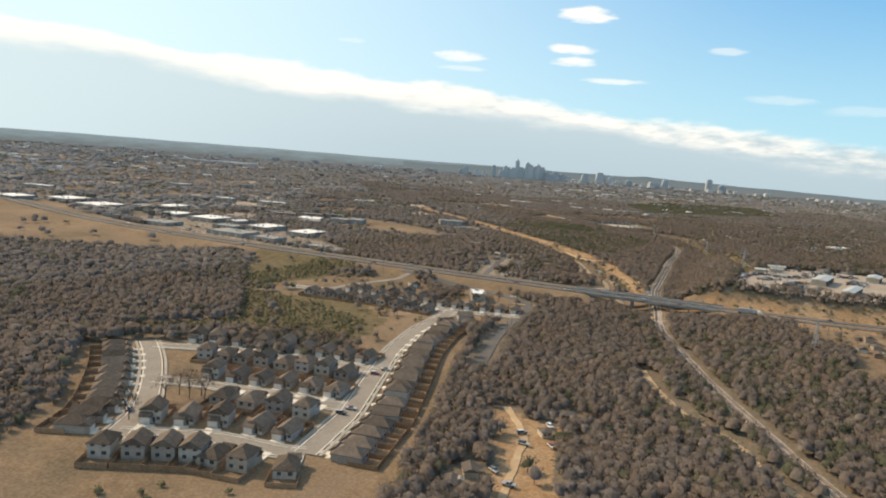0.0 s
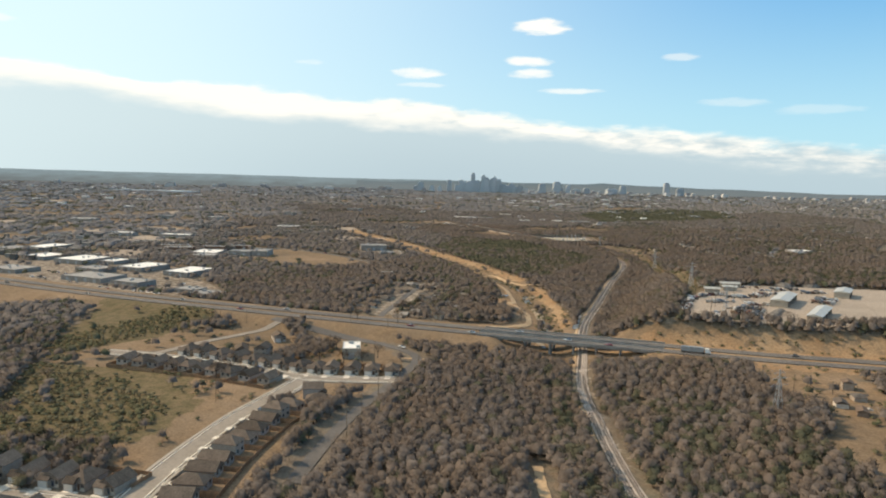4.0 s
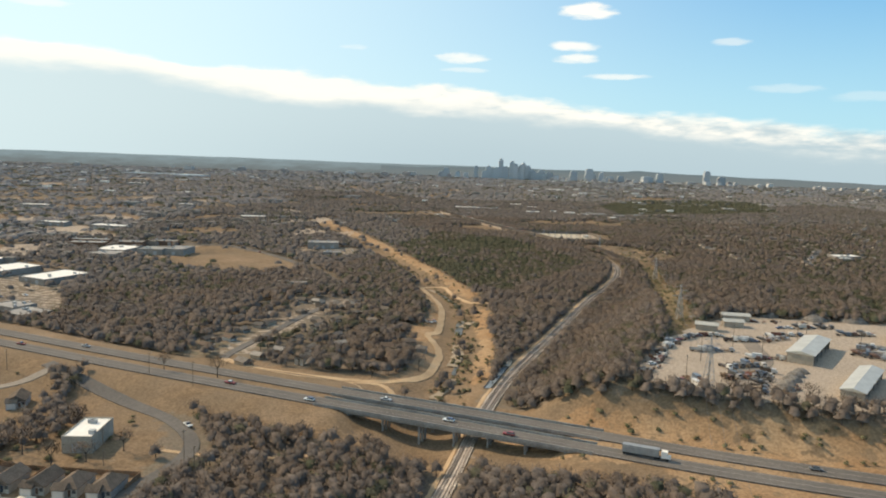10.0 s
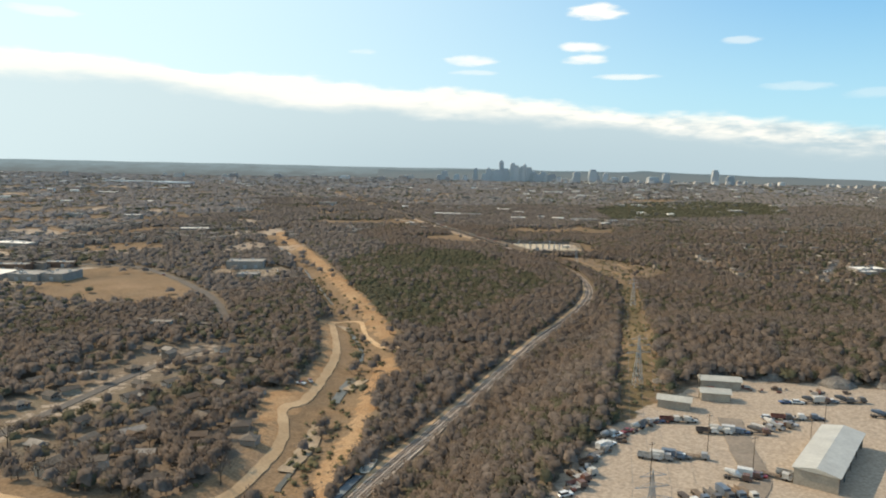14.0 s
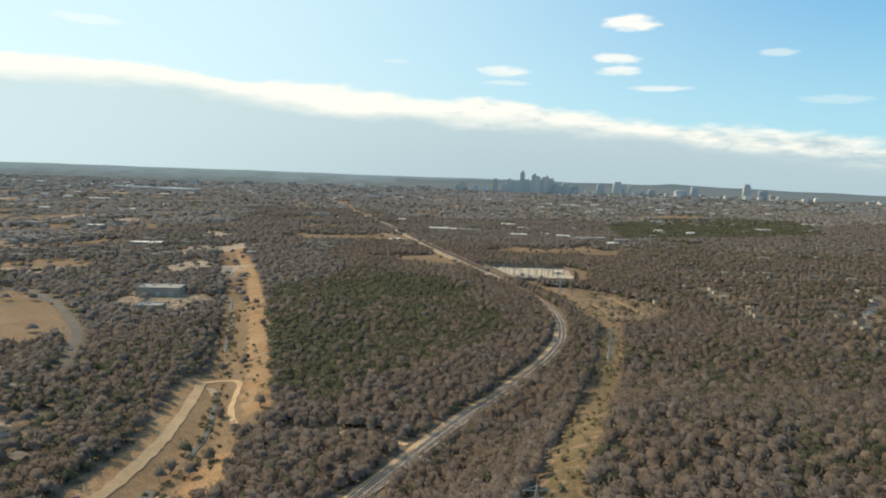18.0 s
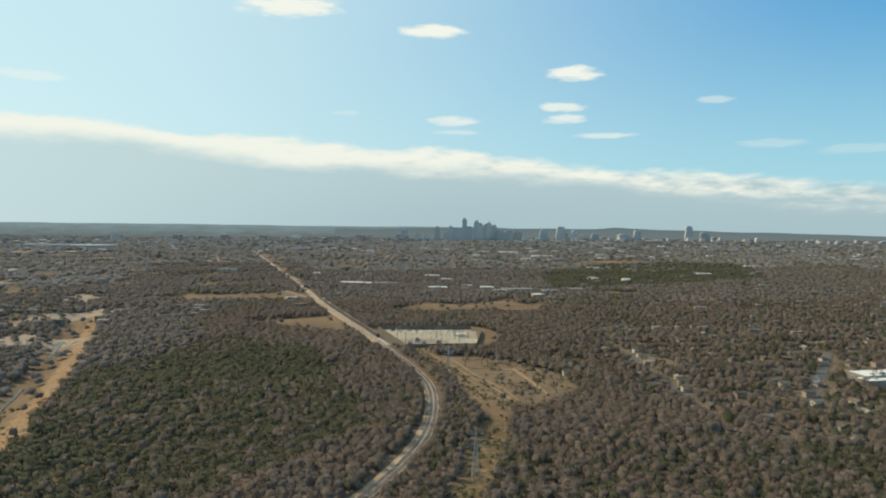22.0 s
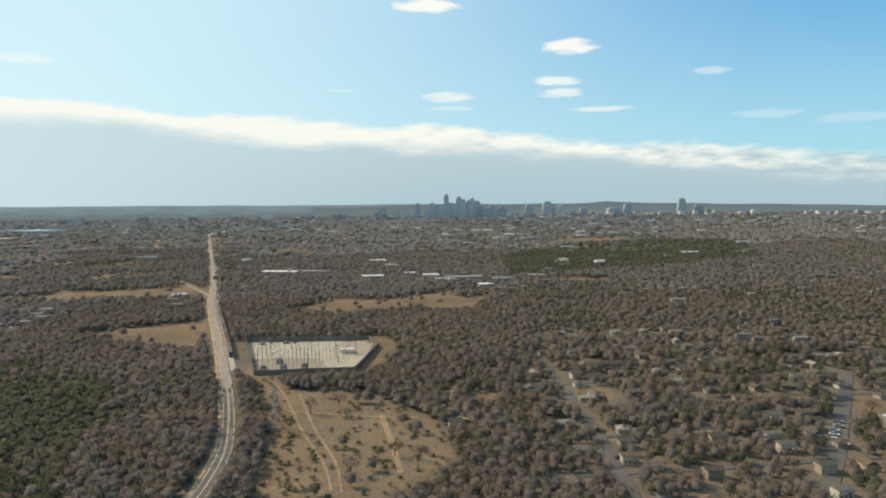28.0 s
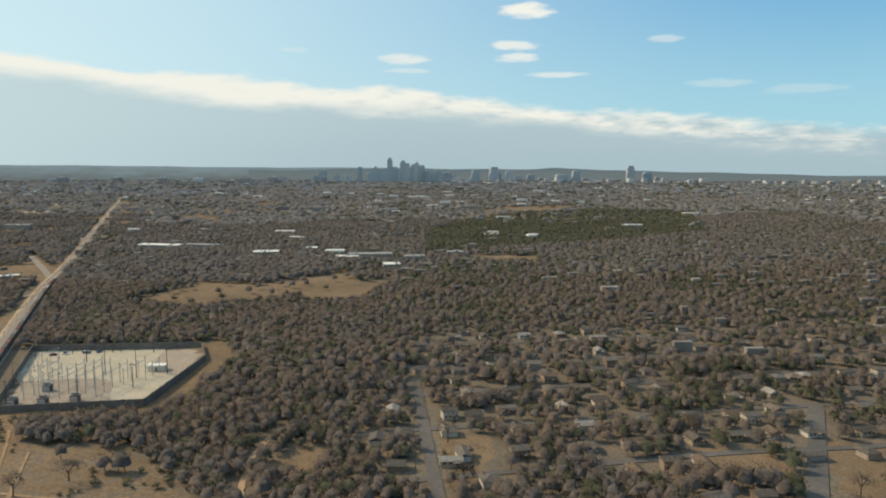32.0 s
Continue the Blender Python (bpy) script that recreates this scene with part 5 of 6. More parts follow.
def make_truck(kind):
    L = (7.5, 9.0, 8.5, 8.0)[kind]
    th = thing("truck", ("parked box truck with pale body", "parked flatbed truck with a stripped bed", "parked mixer truck with a grey drum", "parked dump truck with an open tipper")[kind], "truck", group="yard trucks")
    bm = boxes((-1.15, 1.15, -L / 2, -L / 2 + 2.2, 0.8, 2.7), (-1.0, 1.0, -L / 2 - 0.9, -L / 2, 0.7, 1.6))
    part("cab", bm, M["truck_paint"], th)
    part("windscreen", boxes((-1.0, 1.0, -L / 2 - 0.04, -L / 2, 1.7, 2.5)), M["glass"], th)
    part("chassis", boxes((-0.45, 0.45, -L / 2, L / 2, 0.6, 0.85)), M["dark_steel"], th)
    if kind == 0:
        part("box_body", boxes((-1.2, 1.2, -L / 2 + 2.4, L / 2, 0.95, 3.3)), M["truck_paint"], th)
    elif kind == 1:
        part("flatbed", boxes((-1.2, 1.2, -L / 2 + 2.5, L / 2, 0.95, 1.15), (-1.2, 1.2, -L / 2 + 2.5, -L / 2 + 2.65, 1.1, 2.4)), M["rust"], th)
    elif kind == 2:
        bm = bmesh.new()
        tube(bm, (0, -L / 2 + 2.6, 1.6), (0, 0.6, 2.4), 0.6, 1.25, 10)
        tube(bm, (0, 0.6, 2.4), (0, L / 2 - 0.2, 3.1), 1.25, 0.55, 10)
        part("drum", bm, M["truck_paint"], th)
    else:
        part("tipper", boxes((-1.2, 1.2, -L / 2 + 2.5, L / 2, 0.95, 1.1), (-1.2, -1.1, -L / 2 + 2.5, L / 2, 1.1, 2.2), (1.1, 1.2, -L / 2 + 2.5, L / 2, 1.1, 2.2), (-1.1, 1.1, -L / 2 + 2.5, -L / 2 + 2.6, 1.1, 2.4)), M["rust"], th)
    wheels(th, [(sx, yy) for sx in (-1.0, 1.0) for yy in (-L / 2 + 0.6, L / 2 - 2.0, L / 2 - 0.9)], 0.5, 0.35)
    return th


CARS, TRUCKS = [make_car(k) for k in range(3)], [make_truck(k) for k in range(4)]
veh_rng = random.Random(8)
used_first = set()


def park(src, x, y, turn, lift=0.3, z=None):
    m = Matrix.Translation((x, y, (height(x, y) + lift) if z is None else z)) @ Matrix.Rotation(radians(turn), 4, "Z")
    if src.name in used_first:
        return copy_thing(src, m)
    used_first.add(src.name)
    src.matrix_basis = m @ Matrix.Scale(0.86 if src in TRUCKS else 1.0, 4)
    return src


# rows of trucks in the yard: start, step, how many, heading
for x0, y0, dx, dy, n, turn in ((262, 596, 3.4, 0.6, 6, 10), (268, 606, 3.6, 0.4, 4, 12), (294, 614, 4.0, 0.8, 5, 20), (300, 632, 3.6, 0.6, 6, 15), (318, 646, 4.2, 0.5, 5, 60), (296, 660, 3.8, 0.4, 5, 70),
                                (286, 676, 4.0, 3.2, 5, 130), (276, 655, 2.4, 4.0, 5, 125), (266, 632, 2.4, 4.4, 5, 115), (322, 684, 4.4, 0.2, 5, 75), (350, 700, 4.4, -0.4, 5, 80), (299, 594, 2.5, 4.3, 8, 62),
                                (378, 660, 2.8, 3.4, 6, 55), (384, 654, 2.8, 3.4, 6, 55), (392, 700, 4.0, 0.6, 5, 85), (364, 716, 4.4, 0.2, 7, 90), (344, 690, 4.0, 1.0, 4, 40), (308, 694, 4.2, 0.6, 4, 85)):
    for i in range(n):
        src = veh_rng.choice(TRUCKS) if veh_rng.random() < 0.72 else veh_rng.choice(CARS)
        park(src, x0 + i * dx + veh_rng.uniform(-0.4, 0.4), y0 + i * dy + veh_rng.uniform(-0.6, 0.6), turn + veh_rng.uniform(-7, 7), 0.05)
# cars along the estate streets and lots
for x, y, turn in (
        (-37, 296, 80), (-32, 302, 80), (-27, 350, 80), (-98, 252, 5), (-50, 242, 5), (-23, 358, 80), (-117, 279, 10), (0, 454, 70), (5, 467, 70), (33, 521, 85), (-17, 527, 70), (-50, 540, 60), (62, 583, 40), (50, 275, 20), (38, 275, 70),
        (52, 296, 10), (40, 288, 100), (25, 250, 40), (30, 238, 70), (158, 796, 20), (155, 790, 70), (-192, 804, 60), (-179, 812, 60), (-167, 821, 60), (-154, 833, 60), (-208, 867, 60), (-217, 883, 60), (-250, 821, 60), (-258, 825, 60), (-242, 875, 60),
        (-142, 800, 60), (-133, 804, 60), (-275, 871, 60), (-288, 875, 60), (-300, 883, 60), (-312, 892, 60), (-212, 792, 60), (-218, 796, 60), (-150, 754, 60), (-157, 757, 60), (-163, 760, 60), (-170, 763, 60), (-177, 768, 60), (-292, 842, 60), (-300, 846, 60), (-308, 850, 60),
        (517, 1183, 90), (510, 1242, 90), (621, 1207, 60), (625, 1213, 60), (629, 1220, 60), (633, 1227, 60), (617, 1200, 60), (33, 1133, 20), (42, 1138, 20), (50, 1142, 20), (25, 1125, 20), (-50, 1108, 40), (43, 980, 60), (229, 421, 30), (242, 429, 80), (250, 425, 50),):
    park(veh_rng.choice(CARS), x + veh_rng.uniform(-1, 1), y + veh_rng.uniform(-1, 1), turn + veh_rng.uniform(-6, 6), 0.5)


def on_highway(src, x, lane, turn_back=False):
    for a, b in zip(HWY, HWY[1:]):
        if a[0] <= x <= b[0]:
            t = (x - a[0]) / (b[0] - a[0])
            d = Vector((b[0] - a[0], b[1] - a[1], 0)).normalized()
            p = Vector((x, a[1] + t * (b[1] - a[1]), 0)) + Vector((d.y, -d.x, 0)) * lane
            return park(src, p.x, p.y, math.degrees(math.atan2(d.y, d.x)) - 90 + (180 if turn_back else 0), z=float(hwy_height(x)) + 0.03)


for x, lane, back in ((-300, 5, 0), (-200, 9, 0), (-120, -6, 1), (-60, 6, 0), (70, 6, 0), (112, 9, 0), (140, -6, 1), (172, 5.5, 0), (197, 9, 0), (300, -7, 1), (-380, -9, 1), (-30, -8, 1)):
    on_highway(veh_rng.choice(CARS), x, lane, back)


def make_semi():
    th = thing("lorry", "white articulated lorry on the highway", "lorry")
    part("cab", boxes((-1.2, 1.2, 6.0, 8.2, 0.9, 3.4), (-1.0, 1.0, 8.2, 9.3, 0.8, 1.9)), M["white_roof"], th)
    part("windscreen", boxes((-1.0, 1.0, 8.2, 8.25, 2.0, 3.0)), M["glass"], th)
    part("trailer", boxes((-1.25, 1.25, -8.0, 5.2, 1.1, 3.9)), M["steel"], th)
    part("chassis", boxes((-0.5, 0.5, -8.0, 8.6, 0.6, 1.0)), M["dark_steel"], th)
    wheels(th, [(sx, yy) for sx in (-1.0, 1.0) for yy in (-7.2, -6.0, 4.0, 5.2, 8.2)], 0.5, 0.35)
    return th


on_highway(make_semi(), 245, 6.5)


# ---- highway bridges ----
def bridge(lane_lo, lane_hi, x0, x1):
    th = thing("bridge", "concrete highway bridge over railway and creek", "bridge", group="highway bridges")
    line = [p for p in resample(HWY, 5.0) if x0 - 6 < p.x < x1 + 6]
    ln = [(p.x, p.y) for p in line]
    for nm, lo, hi, lift, thick, mat in (("deck", lane_lo - 0.6, lane_hi + 0.6, -0.04, 0.45, "bridge"), ("parapet", lane_lo - 0.6, lane_lo - 0.3, 0.85, 0.9, "bridge"), ("parapet", lane_hi + 0.3, lane_hi + 0.6, 0.85, 0.9, "bridge"),
                                         ("girder", lane_lo + 0.3, lane_lo + 1.0, -0.48, 1.3, "bridge"), ("girder", lane_hi - 1.0, lane_hi - 0.3, -0.48, 1.3, "bridge"), ("girder", (lane_lo + lane_hi) / 2 - 0.35, (lane_lo + lane_hi) / 2 + 0.35, -0.48, 1.3, "bridge")):
        o = new(nm, strip(ln, lo, hi, lift, M[mat], nm, 5, lambda x, y: float(hwy_height(x)), thick))
        o.parent = th
    for i, p in enumerate(line[2:-2]):
        if i % 3 == 1:
            j = line.index(p)
            d = (line[j + 1] - line[j - 1]).normalized()
            r = Vector((d.y, -d.x, 0))
            zt = float(hwy_height(p.x)) - 1.75
            for k in (lane_lo + 1.2, (lane_lo + lane_hi) / 2, lane_hi - 1.2):
                q = p + r * k
                part("pier", tubes(((q.x, q.y, height(q.x, q.y) - 1.5), (q.x, q.y, zt), 0.5), n=8), M["bridge"], th)
            a, b = p + r * (lane_lo + 0.2), p + r * (lane_hi - 0.2)
            bm = bmesh.new()
            tube(bm, (a.x, a.y, zt), (b.x, b.y, zt), 0.6, n=4)
            part("pier_cap", bm, M["bridge"], th)


bridge(3.0, 12.0, 118, 226)
bridge(-12.0, -3.0, 118, 226)
# painted lane lines
for lane in (7.5, -7.5, 3.6, -3.6, 11.4, -11.4):
    tagged(new("lane_line", strip(HWY, lane - 0.1, lane + 0.1, 0.02, M["line_paint"], "lane_line", 6, lambda x, y: float(hwy_height(x)), 0.01)), "worn white lane line", "marking", kind="structure")

# ---- railway: rails and sleepers ----
for off in (-2.05, -0.75, 0.75, 2.05):
    tagged(new("rail", strip(RAIL, off - 0.09, off + 0.09, 0.92, M["rail"], "rail", 6, None, 0.2)), "rust-brown steel rail", "rail", kind="structure")
tv, tf = [], []
rpts = resample(RAIL, 0.9)
for i, p in enumerate(rpts[:-1]):
    if not 150 < p.y < 1300:
        continue
    d = (rpts[i + 1] - p).normalized()
    r = Vector((d.y, -d.x, 0))
    z = height(p.x, p.y) + 0.66
    for c in (-1.4, 1.4):
        k = len(tv)
        for s, e in ((-1, -1), (1, -1), (1, 1), (-1, 1)):
            q = p + r * (c + 1.0 * s) + d * (0.13 * e)
            tv += [(q.x, q.y, z - 0.25), (q.x, q.y, z)]
        tf += [(k + 1, k + 3, k + 5, k + 7), (k, k + 2, k + 3, k + 1), (k + 2, k + 4, k + 5, k + 3), (k + 4, k + 6, k + 7, k + 5), (k + 6, k, k + 1, k + 7)]
tagged(new("sleepers", mesh_of("sleepers", tv, tf, M["tie"])), "dark weathered railway sleepers", "sleepers", kind="stuff")

# the concrete channel beside the track
FLUME = [(201, 684), (203, 695), (199, 706), (204, 722), (211, 743), (222, 770)]
WET = [(189, 645), (200, 682)]
for line, w, m_, lb in ((FLUME, 1.5, "concrete", "pale concrete drainage channel beside the railway"), (WET, 1.8, "solar", "blue-grey water-filled channel beside the railway")):
    th = thing("channel", lb, "channel")
    for nm, lo, hi, lift, mat in (("channel_floor", -w, w, 0.55, m_), ("channel_wall", -w - 0.4, -w, 1.0, "concrete" if m_ == "concrete" else "dark_steel"), ("channel_wall", w, w + 0.4, 1.0, "concrete" if m_ == "concrete" else "dark_steel")):
        o = new(nm, strip(line, lo, hi, lift, M[mat], nm, 4))
        o.parent = th
# pale rock in the creek bed
for line, w in (([(162, 636), (168, 652), (172, 668)], 2.4), ([(171, 690), (174, 712), (174, 740)], 3.2), ([(178, 790), (184, 806)], 3.4), ([(150, 932), (158, 920)], 2.0), ([(157, 606), (159, 628)], 2.6)):
    tagged(new("rock_apron", strip(line, -w, w, 0.6, M["riprap"], "rock_apron", 3, rough=1.0)), "pale broken rock in the creek bed", "rock", kind="structure")


# ---- substation ----
def substation():
    wall = thing("boundary_wall", "dark block wall round a substation", "wall")
    pts = SUBSTATION + SUBSTATION[:1]
    zf = max(height(*p) for p in SUBSTATION)
    for a, b in zip(pts, pts[1:]):
        d = Vector((b[0] - a[0], b[1] - a[1], 0))
        n = max(1, int(d.length / 8))
        turn = Matrix.Rotation(math.atan2(d.y, d.x), 4, "Z")
        for i in range(n):
            p = Vector((*a, 0)) + d * (i / n)
            bm = boxes((0.02, d.length / n - 0.02, -0.2, 0.2, -2.5, 3.0))
            bmesh.ops.transform(bm, matrix=Matrix.Translation((p.x, p.y, zf)) @ turn, verts=bm.verts)
            part("wall_panel", bm, M["wall_block"], wall)
            bm = boxes((-0.25, 0.25, -0.28, 0.28, -2.5, 3.3))
            bmesh.ops.transform(bm, matrix=Matrix.Translation((p.x, p.y, zf)) @ turn, verts=bm.verts)
            part("pillar", bm, M["wall_block"], wall)
    rnd = random.Random(3)
    # gantries in rows
    for x0, y0, n, turn, hgt in ((314, 1372, 4, 80, 8), (320, 1362, 5, 80, 9), (327, 1350, 5, 80, 9), (335, 1348, 6, 80, 10), (343, 1350, 6, 80, 11), (350, 1352, 5, 80, 11), (357, 1356, 5, 80, 9), (364, 1372, 4, 80, 8), (308, 1398, 4, 80, 8), (372, 1380, 3, 80, 7)):
        th = thing("gantry", "grey steel switchyard gantry with insulators", "gantry", Matrix.Translation((x0, y0, zf - 0.8)) @ Matrix.Rotation(radians(turn), 4, "Z"), "switchyard gantries")
        for i in range(n):
            post = part("post", tubes(((i * 7, 0, 0), (i * 7, 0, hgt), 0.16)), M["steel"], th)
            part("insulator", tubes(((i * 7, 0, hgt), (i * 7, 0, hgt + 1.2), 0.14)), M["dark_steel"], post)
            if i:
                part("beam", tubes(((i * 7 - 7, 0, hgt - 0.4), (i * 7, 0, hgt - 0.4), 0.12), ((i * 7 - 7, 0, hgt - 1.0), (i * 7, 0, hgt - 1.0), 0.07)), M["steel"], th)
    for x, y in ((325, 1344), (331, 1364), (351, 1348), (338, 1345)):
        th = thing("transformer", "dark grey power transformer with cooling fins", "transformer", Matrix.Translation((x, y, zf - 0.8)), "transformers")
        tank = part("tank", boxes((-2, 2, -1.4, 1.4, 0, 3.2)), M["dark_steel"], th)
        for s in (-1, 1):
            part("radiator", boxes((-1.6, 1.6, s * 1.9 - 0.3, s * 1.9 + 0.3, 0.4, 2.8)), M["steel"], th)
        for i in (-1.2, 0, 1.2):
            part("bushing", tubes(((i, 0, 3.2), (i, 0, 4.8), 0.15)), M["dark_steel"], tank)
        part("conservator", tubes(((-1.8, 1.0, 3.9), (1.8, 1.0, 3.9), 0.45), n=8), M["steel"], th)
    th = thing("control_house", "pale flat-roofed control house in the substation", "building", Matrix.Translation((372, 1398, zf - 0.8)))
    part("wall", boxes((-4.5, 4.5, -2.2, 2.2, 0, 3.0)), M["concrete"], th)
    part("roof", boxes((-4.8, 4.8, -2.5, 2.5, 3.0, 3.25)), M["white_roof"], th)
    part("door", boxes((-0.5, 0.5, -2.26, -2.2, 0, 2.1)), M["dark_steel"], th)
    for x, y, h in ((312, 1370, 14), (296, 1424, 20), (312, 1434, 18), (334, 1436, 22), (338, 1437, 22), (358, 1434, 20), (366, 1384, 16), (370, 1368, 13), (379, 1392, 14), (321, 1346, 12), (348, 1390, 18), (328, 1415, 18), (354, 1344, 12)):
        th = thing("steel_pole", "tall thin steel pole in the substation", "pole", Matrix.Translation((x, y, zf - 0.8)), "substation poles")
        bm = bmesh.new()
        tube(bm, (0, 0, 0), (0, 0, h), 0.28, 0.12)
        part("shaft", bm, M["dark_steel"], th)
        part("cross_arm", boxes((-1.6, 1.6, -0.08, 0.08, h - 1.2, h - 1.0)), M["dark_steel"], th)
    for x, y in ((303, 1430), (309, 1432), (320, 1434), (326, 1436)):
        park(CARS[rnd.randrange(3)], x, y, rnd.uniform(0, 180), z=zf - 0.75)
    # levelled gravel pad
    bm = bmesh.new()
    vs = [bm.verts.new((x, y, zf - 0.7)) for x, y in SUBSTATION]
    lo = [bm.verts.new((x, y, zf - 3.0)) for x, y in SUBSTATION]
    bm.faces.new(vs)
    for i in range(5):
        bm.faces.new((lo[i], lo[(i + 1) % 5], vs[(i + 1) % 5], vs[i]))
    me = bpy.data.meshes.new("gravel_pad")
    bm.to_mesh(me)
    bm.free()
    me.materials.append(M["pad"])
    tagged(new("gravel_pad", me), "pale gravel pad of the substation", "gravel", kind="structure")


M["pad"] = material("gravel", (0.52, 0.445, 0.33), (0.46, 0.39, 0.285), 10.0, 1.0, (1.2, 0.1))
substation()


# ---- pylons, poles and wires ----
def pylon(x, y, h=30, turn=0):
    h *= 0.8
    th = thing("pylon", "grey lattice power pylon", "pylon", on_land(x, y, turn), "power pylons")
    b, t = 1.9, 0.4
    for sx in (-1, 1):
        for sy in (-1, 1):
            part("leg", tubes(((sx * b, sy * b, -0.5), (sx * t, sy * t, h * 0.8), 0.12), ((sx * t, sy * t, h * 0.8), (0, 0, h), 0.09), n=4), M["steel"], th)
    for s in (-1, 1):
        runs_a, runs_b = [], []
        for k in range(6):
            z0, z1 = h * 0.8 * k / 6, h * 0.8 * (k + 1) / 6
            w0, w1 = b + (t - b) * k / 6, b + (t - b) * (k + 1) / 6
            runs_a += [((-w0, s * w0, z0), (w1, s * w1, z1), 0.06), ((w0, s * w0, z0), (-w1, s * w1, z1), 0.06)]
            runs_b += [((s * w0, -w0, z0), (s * w1, w1, z1), 0.06), ((s * w0, w0, z0), (s * w1, -w1, z1), 0.06)]
        for run in runs_a + runs_b:
            part("brace", tubes(run, n=4), M["steel"], th)
    for z, w in ((h * 0.66, 5.5), (h * 0.8, 4.5), (h * 0.92, 3.5)):
        part("cross_arm", tubes(((-w, 0, z), (w, 0, z), 0.1), ((-w, 0, z), (0, 0, z + 1.2), 0.06), ((w, 0, z), (0, 0, z + 1.2), 0.06), n=4), M["steel"], th)
    return [(x, y, height(x, y) + h * 0.8)]


tops = [pylon(*p)[0] for p in ((236, 440, 28, 20), (281, 600, 28, 15), (310, 735, 28, 10), (372, 1010, 28, 10), (360, 1230, 26, -20))]
for a, b in zip(tops, tops[1:]):
    for off in (-4.5, 0, 4.5):
        cu = bpy.data.curves.new("power_line", "CURVE")
        cu.dimensions, cu.bevel_depth = "3D", 0.035
        sp = cu.splines.new("POLY")
        sp.points.add(16)
        for i in range(17):
            t = i / 16
            sp.points[i].co = (a[0] + (b[0] - a[0]) * t + off, a[1] + (b[1] - a[1]) * t, a[2] + (b[2] - a[2]) * t - 6.0 * 4 * t * (1 - t) * min(1, math.dist(a, b) / 200), 1)
        cu.materials.append(M["wire"])
        tagged(new("power_line", cu), "thin sagging power line between pylons", "cable", "power lines")


def utility_pole(x, y, h=11, turn=0):
    th = thing("utility_pole", "brown wooden utility pole with cross arm", "pole", on_land(x, y, turn), "utility poles")
    bm = bmesh.new()
    tube(bm, (0, 0, -0.8), (0, 0, h), 0.17, 0.11)
    part("shaft", bm, M["wood"], th)
    arm = part("cross_arm", boxes((-1.2, 1.2, -0.06, 0.06, h - 0.8, h - 0.65)), M["wood"], th)
    for i in (-1.0, 0.45, 1.0):
        part("insulator", tubes(((i, 0, h - 0.65), (i, 0, h - 0.4), 0.06)), M["steel"], arm)


for x, y in (
        (47, 542), (73, 550), (83, 533), (52, 617), (25, 633), (-50, 642), (-67, 636), (-72, 640), (-62, 631), (272, 602), (278, 592), (293, 588), (325, 650), (350, 667), (332, 723), (367, 692), (383, 667), (317, 667), (292, 642), (52, 483), (46, 450), (42, 417),
        (507, 1167), (507, 1200), (507, 1233), (507, 1267), (507, 1300), (67, 692), (77, 725), (87, 758), (98, 796), (612, 1200), (638, 1242), (250, 483), (258, 467), (-25, 467), (192, 1583), (208, 1542), (171, 1658),):
    utility_pole(x, y, 11 + (x * 7 + y) % 4, (x * 13 + y) % 90)


# ---- spoil heaps and scrap in the yard ----
def heap(x, y, r, h, mat, label):
    bm = bmesh.new()
    bmesh.ops.create_icosphere(bm, subdivisions=3, radius=1.0)
    for v in bm.verts:
        n = noise.noise(Vector((v.co.x * 2 + x, v.co.y * 2 + y, v.co.z * 2)))
        v.co = Vector((v.co.x * r * (1 + 0.14 * n), v.co.y * r * (1 + 0.14 * n), max(-0.2, v.co.z * abs(v.co.z) ** 0.4) * h * (1 + 0.12 * n)))
    me = bpy.data.meshes.new("mound")
    bm.to_mesh(me)
    bm.free()
    me.materials.append(mat)
    ob = new("mound", me)
    ob.matrix_basis = on_land(x, y)
    tagged(ob, label, "mound", "spoil mounds")


for x, y, r, h in ((330, 752, 8, 3.5), (372, 752, 7, 3.0), (396, 742, 8, 3.5), (420, 742, 9, 4), (322, 742, 4, 2.0), (314, 600, 4.5, 2.4), (318, 606, 4, 2.2), (323, 613, 4.2, 2.4), (328, 620, 4, 2.2), (333, 626, 3.6, 2.0), (404, 750, 7, 3.2), (350, 756, 6, 2.6)):
    heap(x, y, r, h, M["mound"], "grey-brown rounded mound of dumped earth")
for i in range(70):
    x0, y0, x1, y1 = ((255, 606, 270, 640), (270, 645, 300, 690), (312, 590, 322, 612), (340, 734, 400, 728), (300, 690, 322, 700))[i % 5]
    t = veh_rng.random()
    x, y = x0 + (x1 - x0) * t + veh_rng.uniform(-2.5, 2.5), y0 + (y1 - y0) * t + veh_rng.uniform(-2.5, 2.5)
    s = veh_rng.uniform(0.5, 1.3)
    ob = thing("scrap_pile", "rusty pile of stripped truck parts", "scrap", on_land(x, y, veh_rng.uniform(0, 360), 0.05), "scrap piles")
    for nm, dims in (("truck_cab", (-1.3, 1.0, -0.6, 0.7, -0.1, 0.7)), ("truck_hood", (-0.6, 1.4, -0.8, 0.2, 0.5, 1.2)), ("axle_box", (-1.5, -0.2, -0.1, 0.9, 0.3, 0.95))):
        bm = boxes(tuple(s * c for c in dims))
        bmesh.ops.bevel(bm, geom=bm.edges[:], offset=0.08, segments=1, affect="EDGES")
        part(nm, bm, M["rust"], ob)


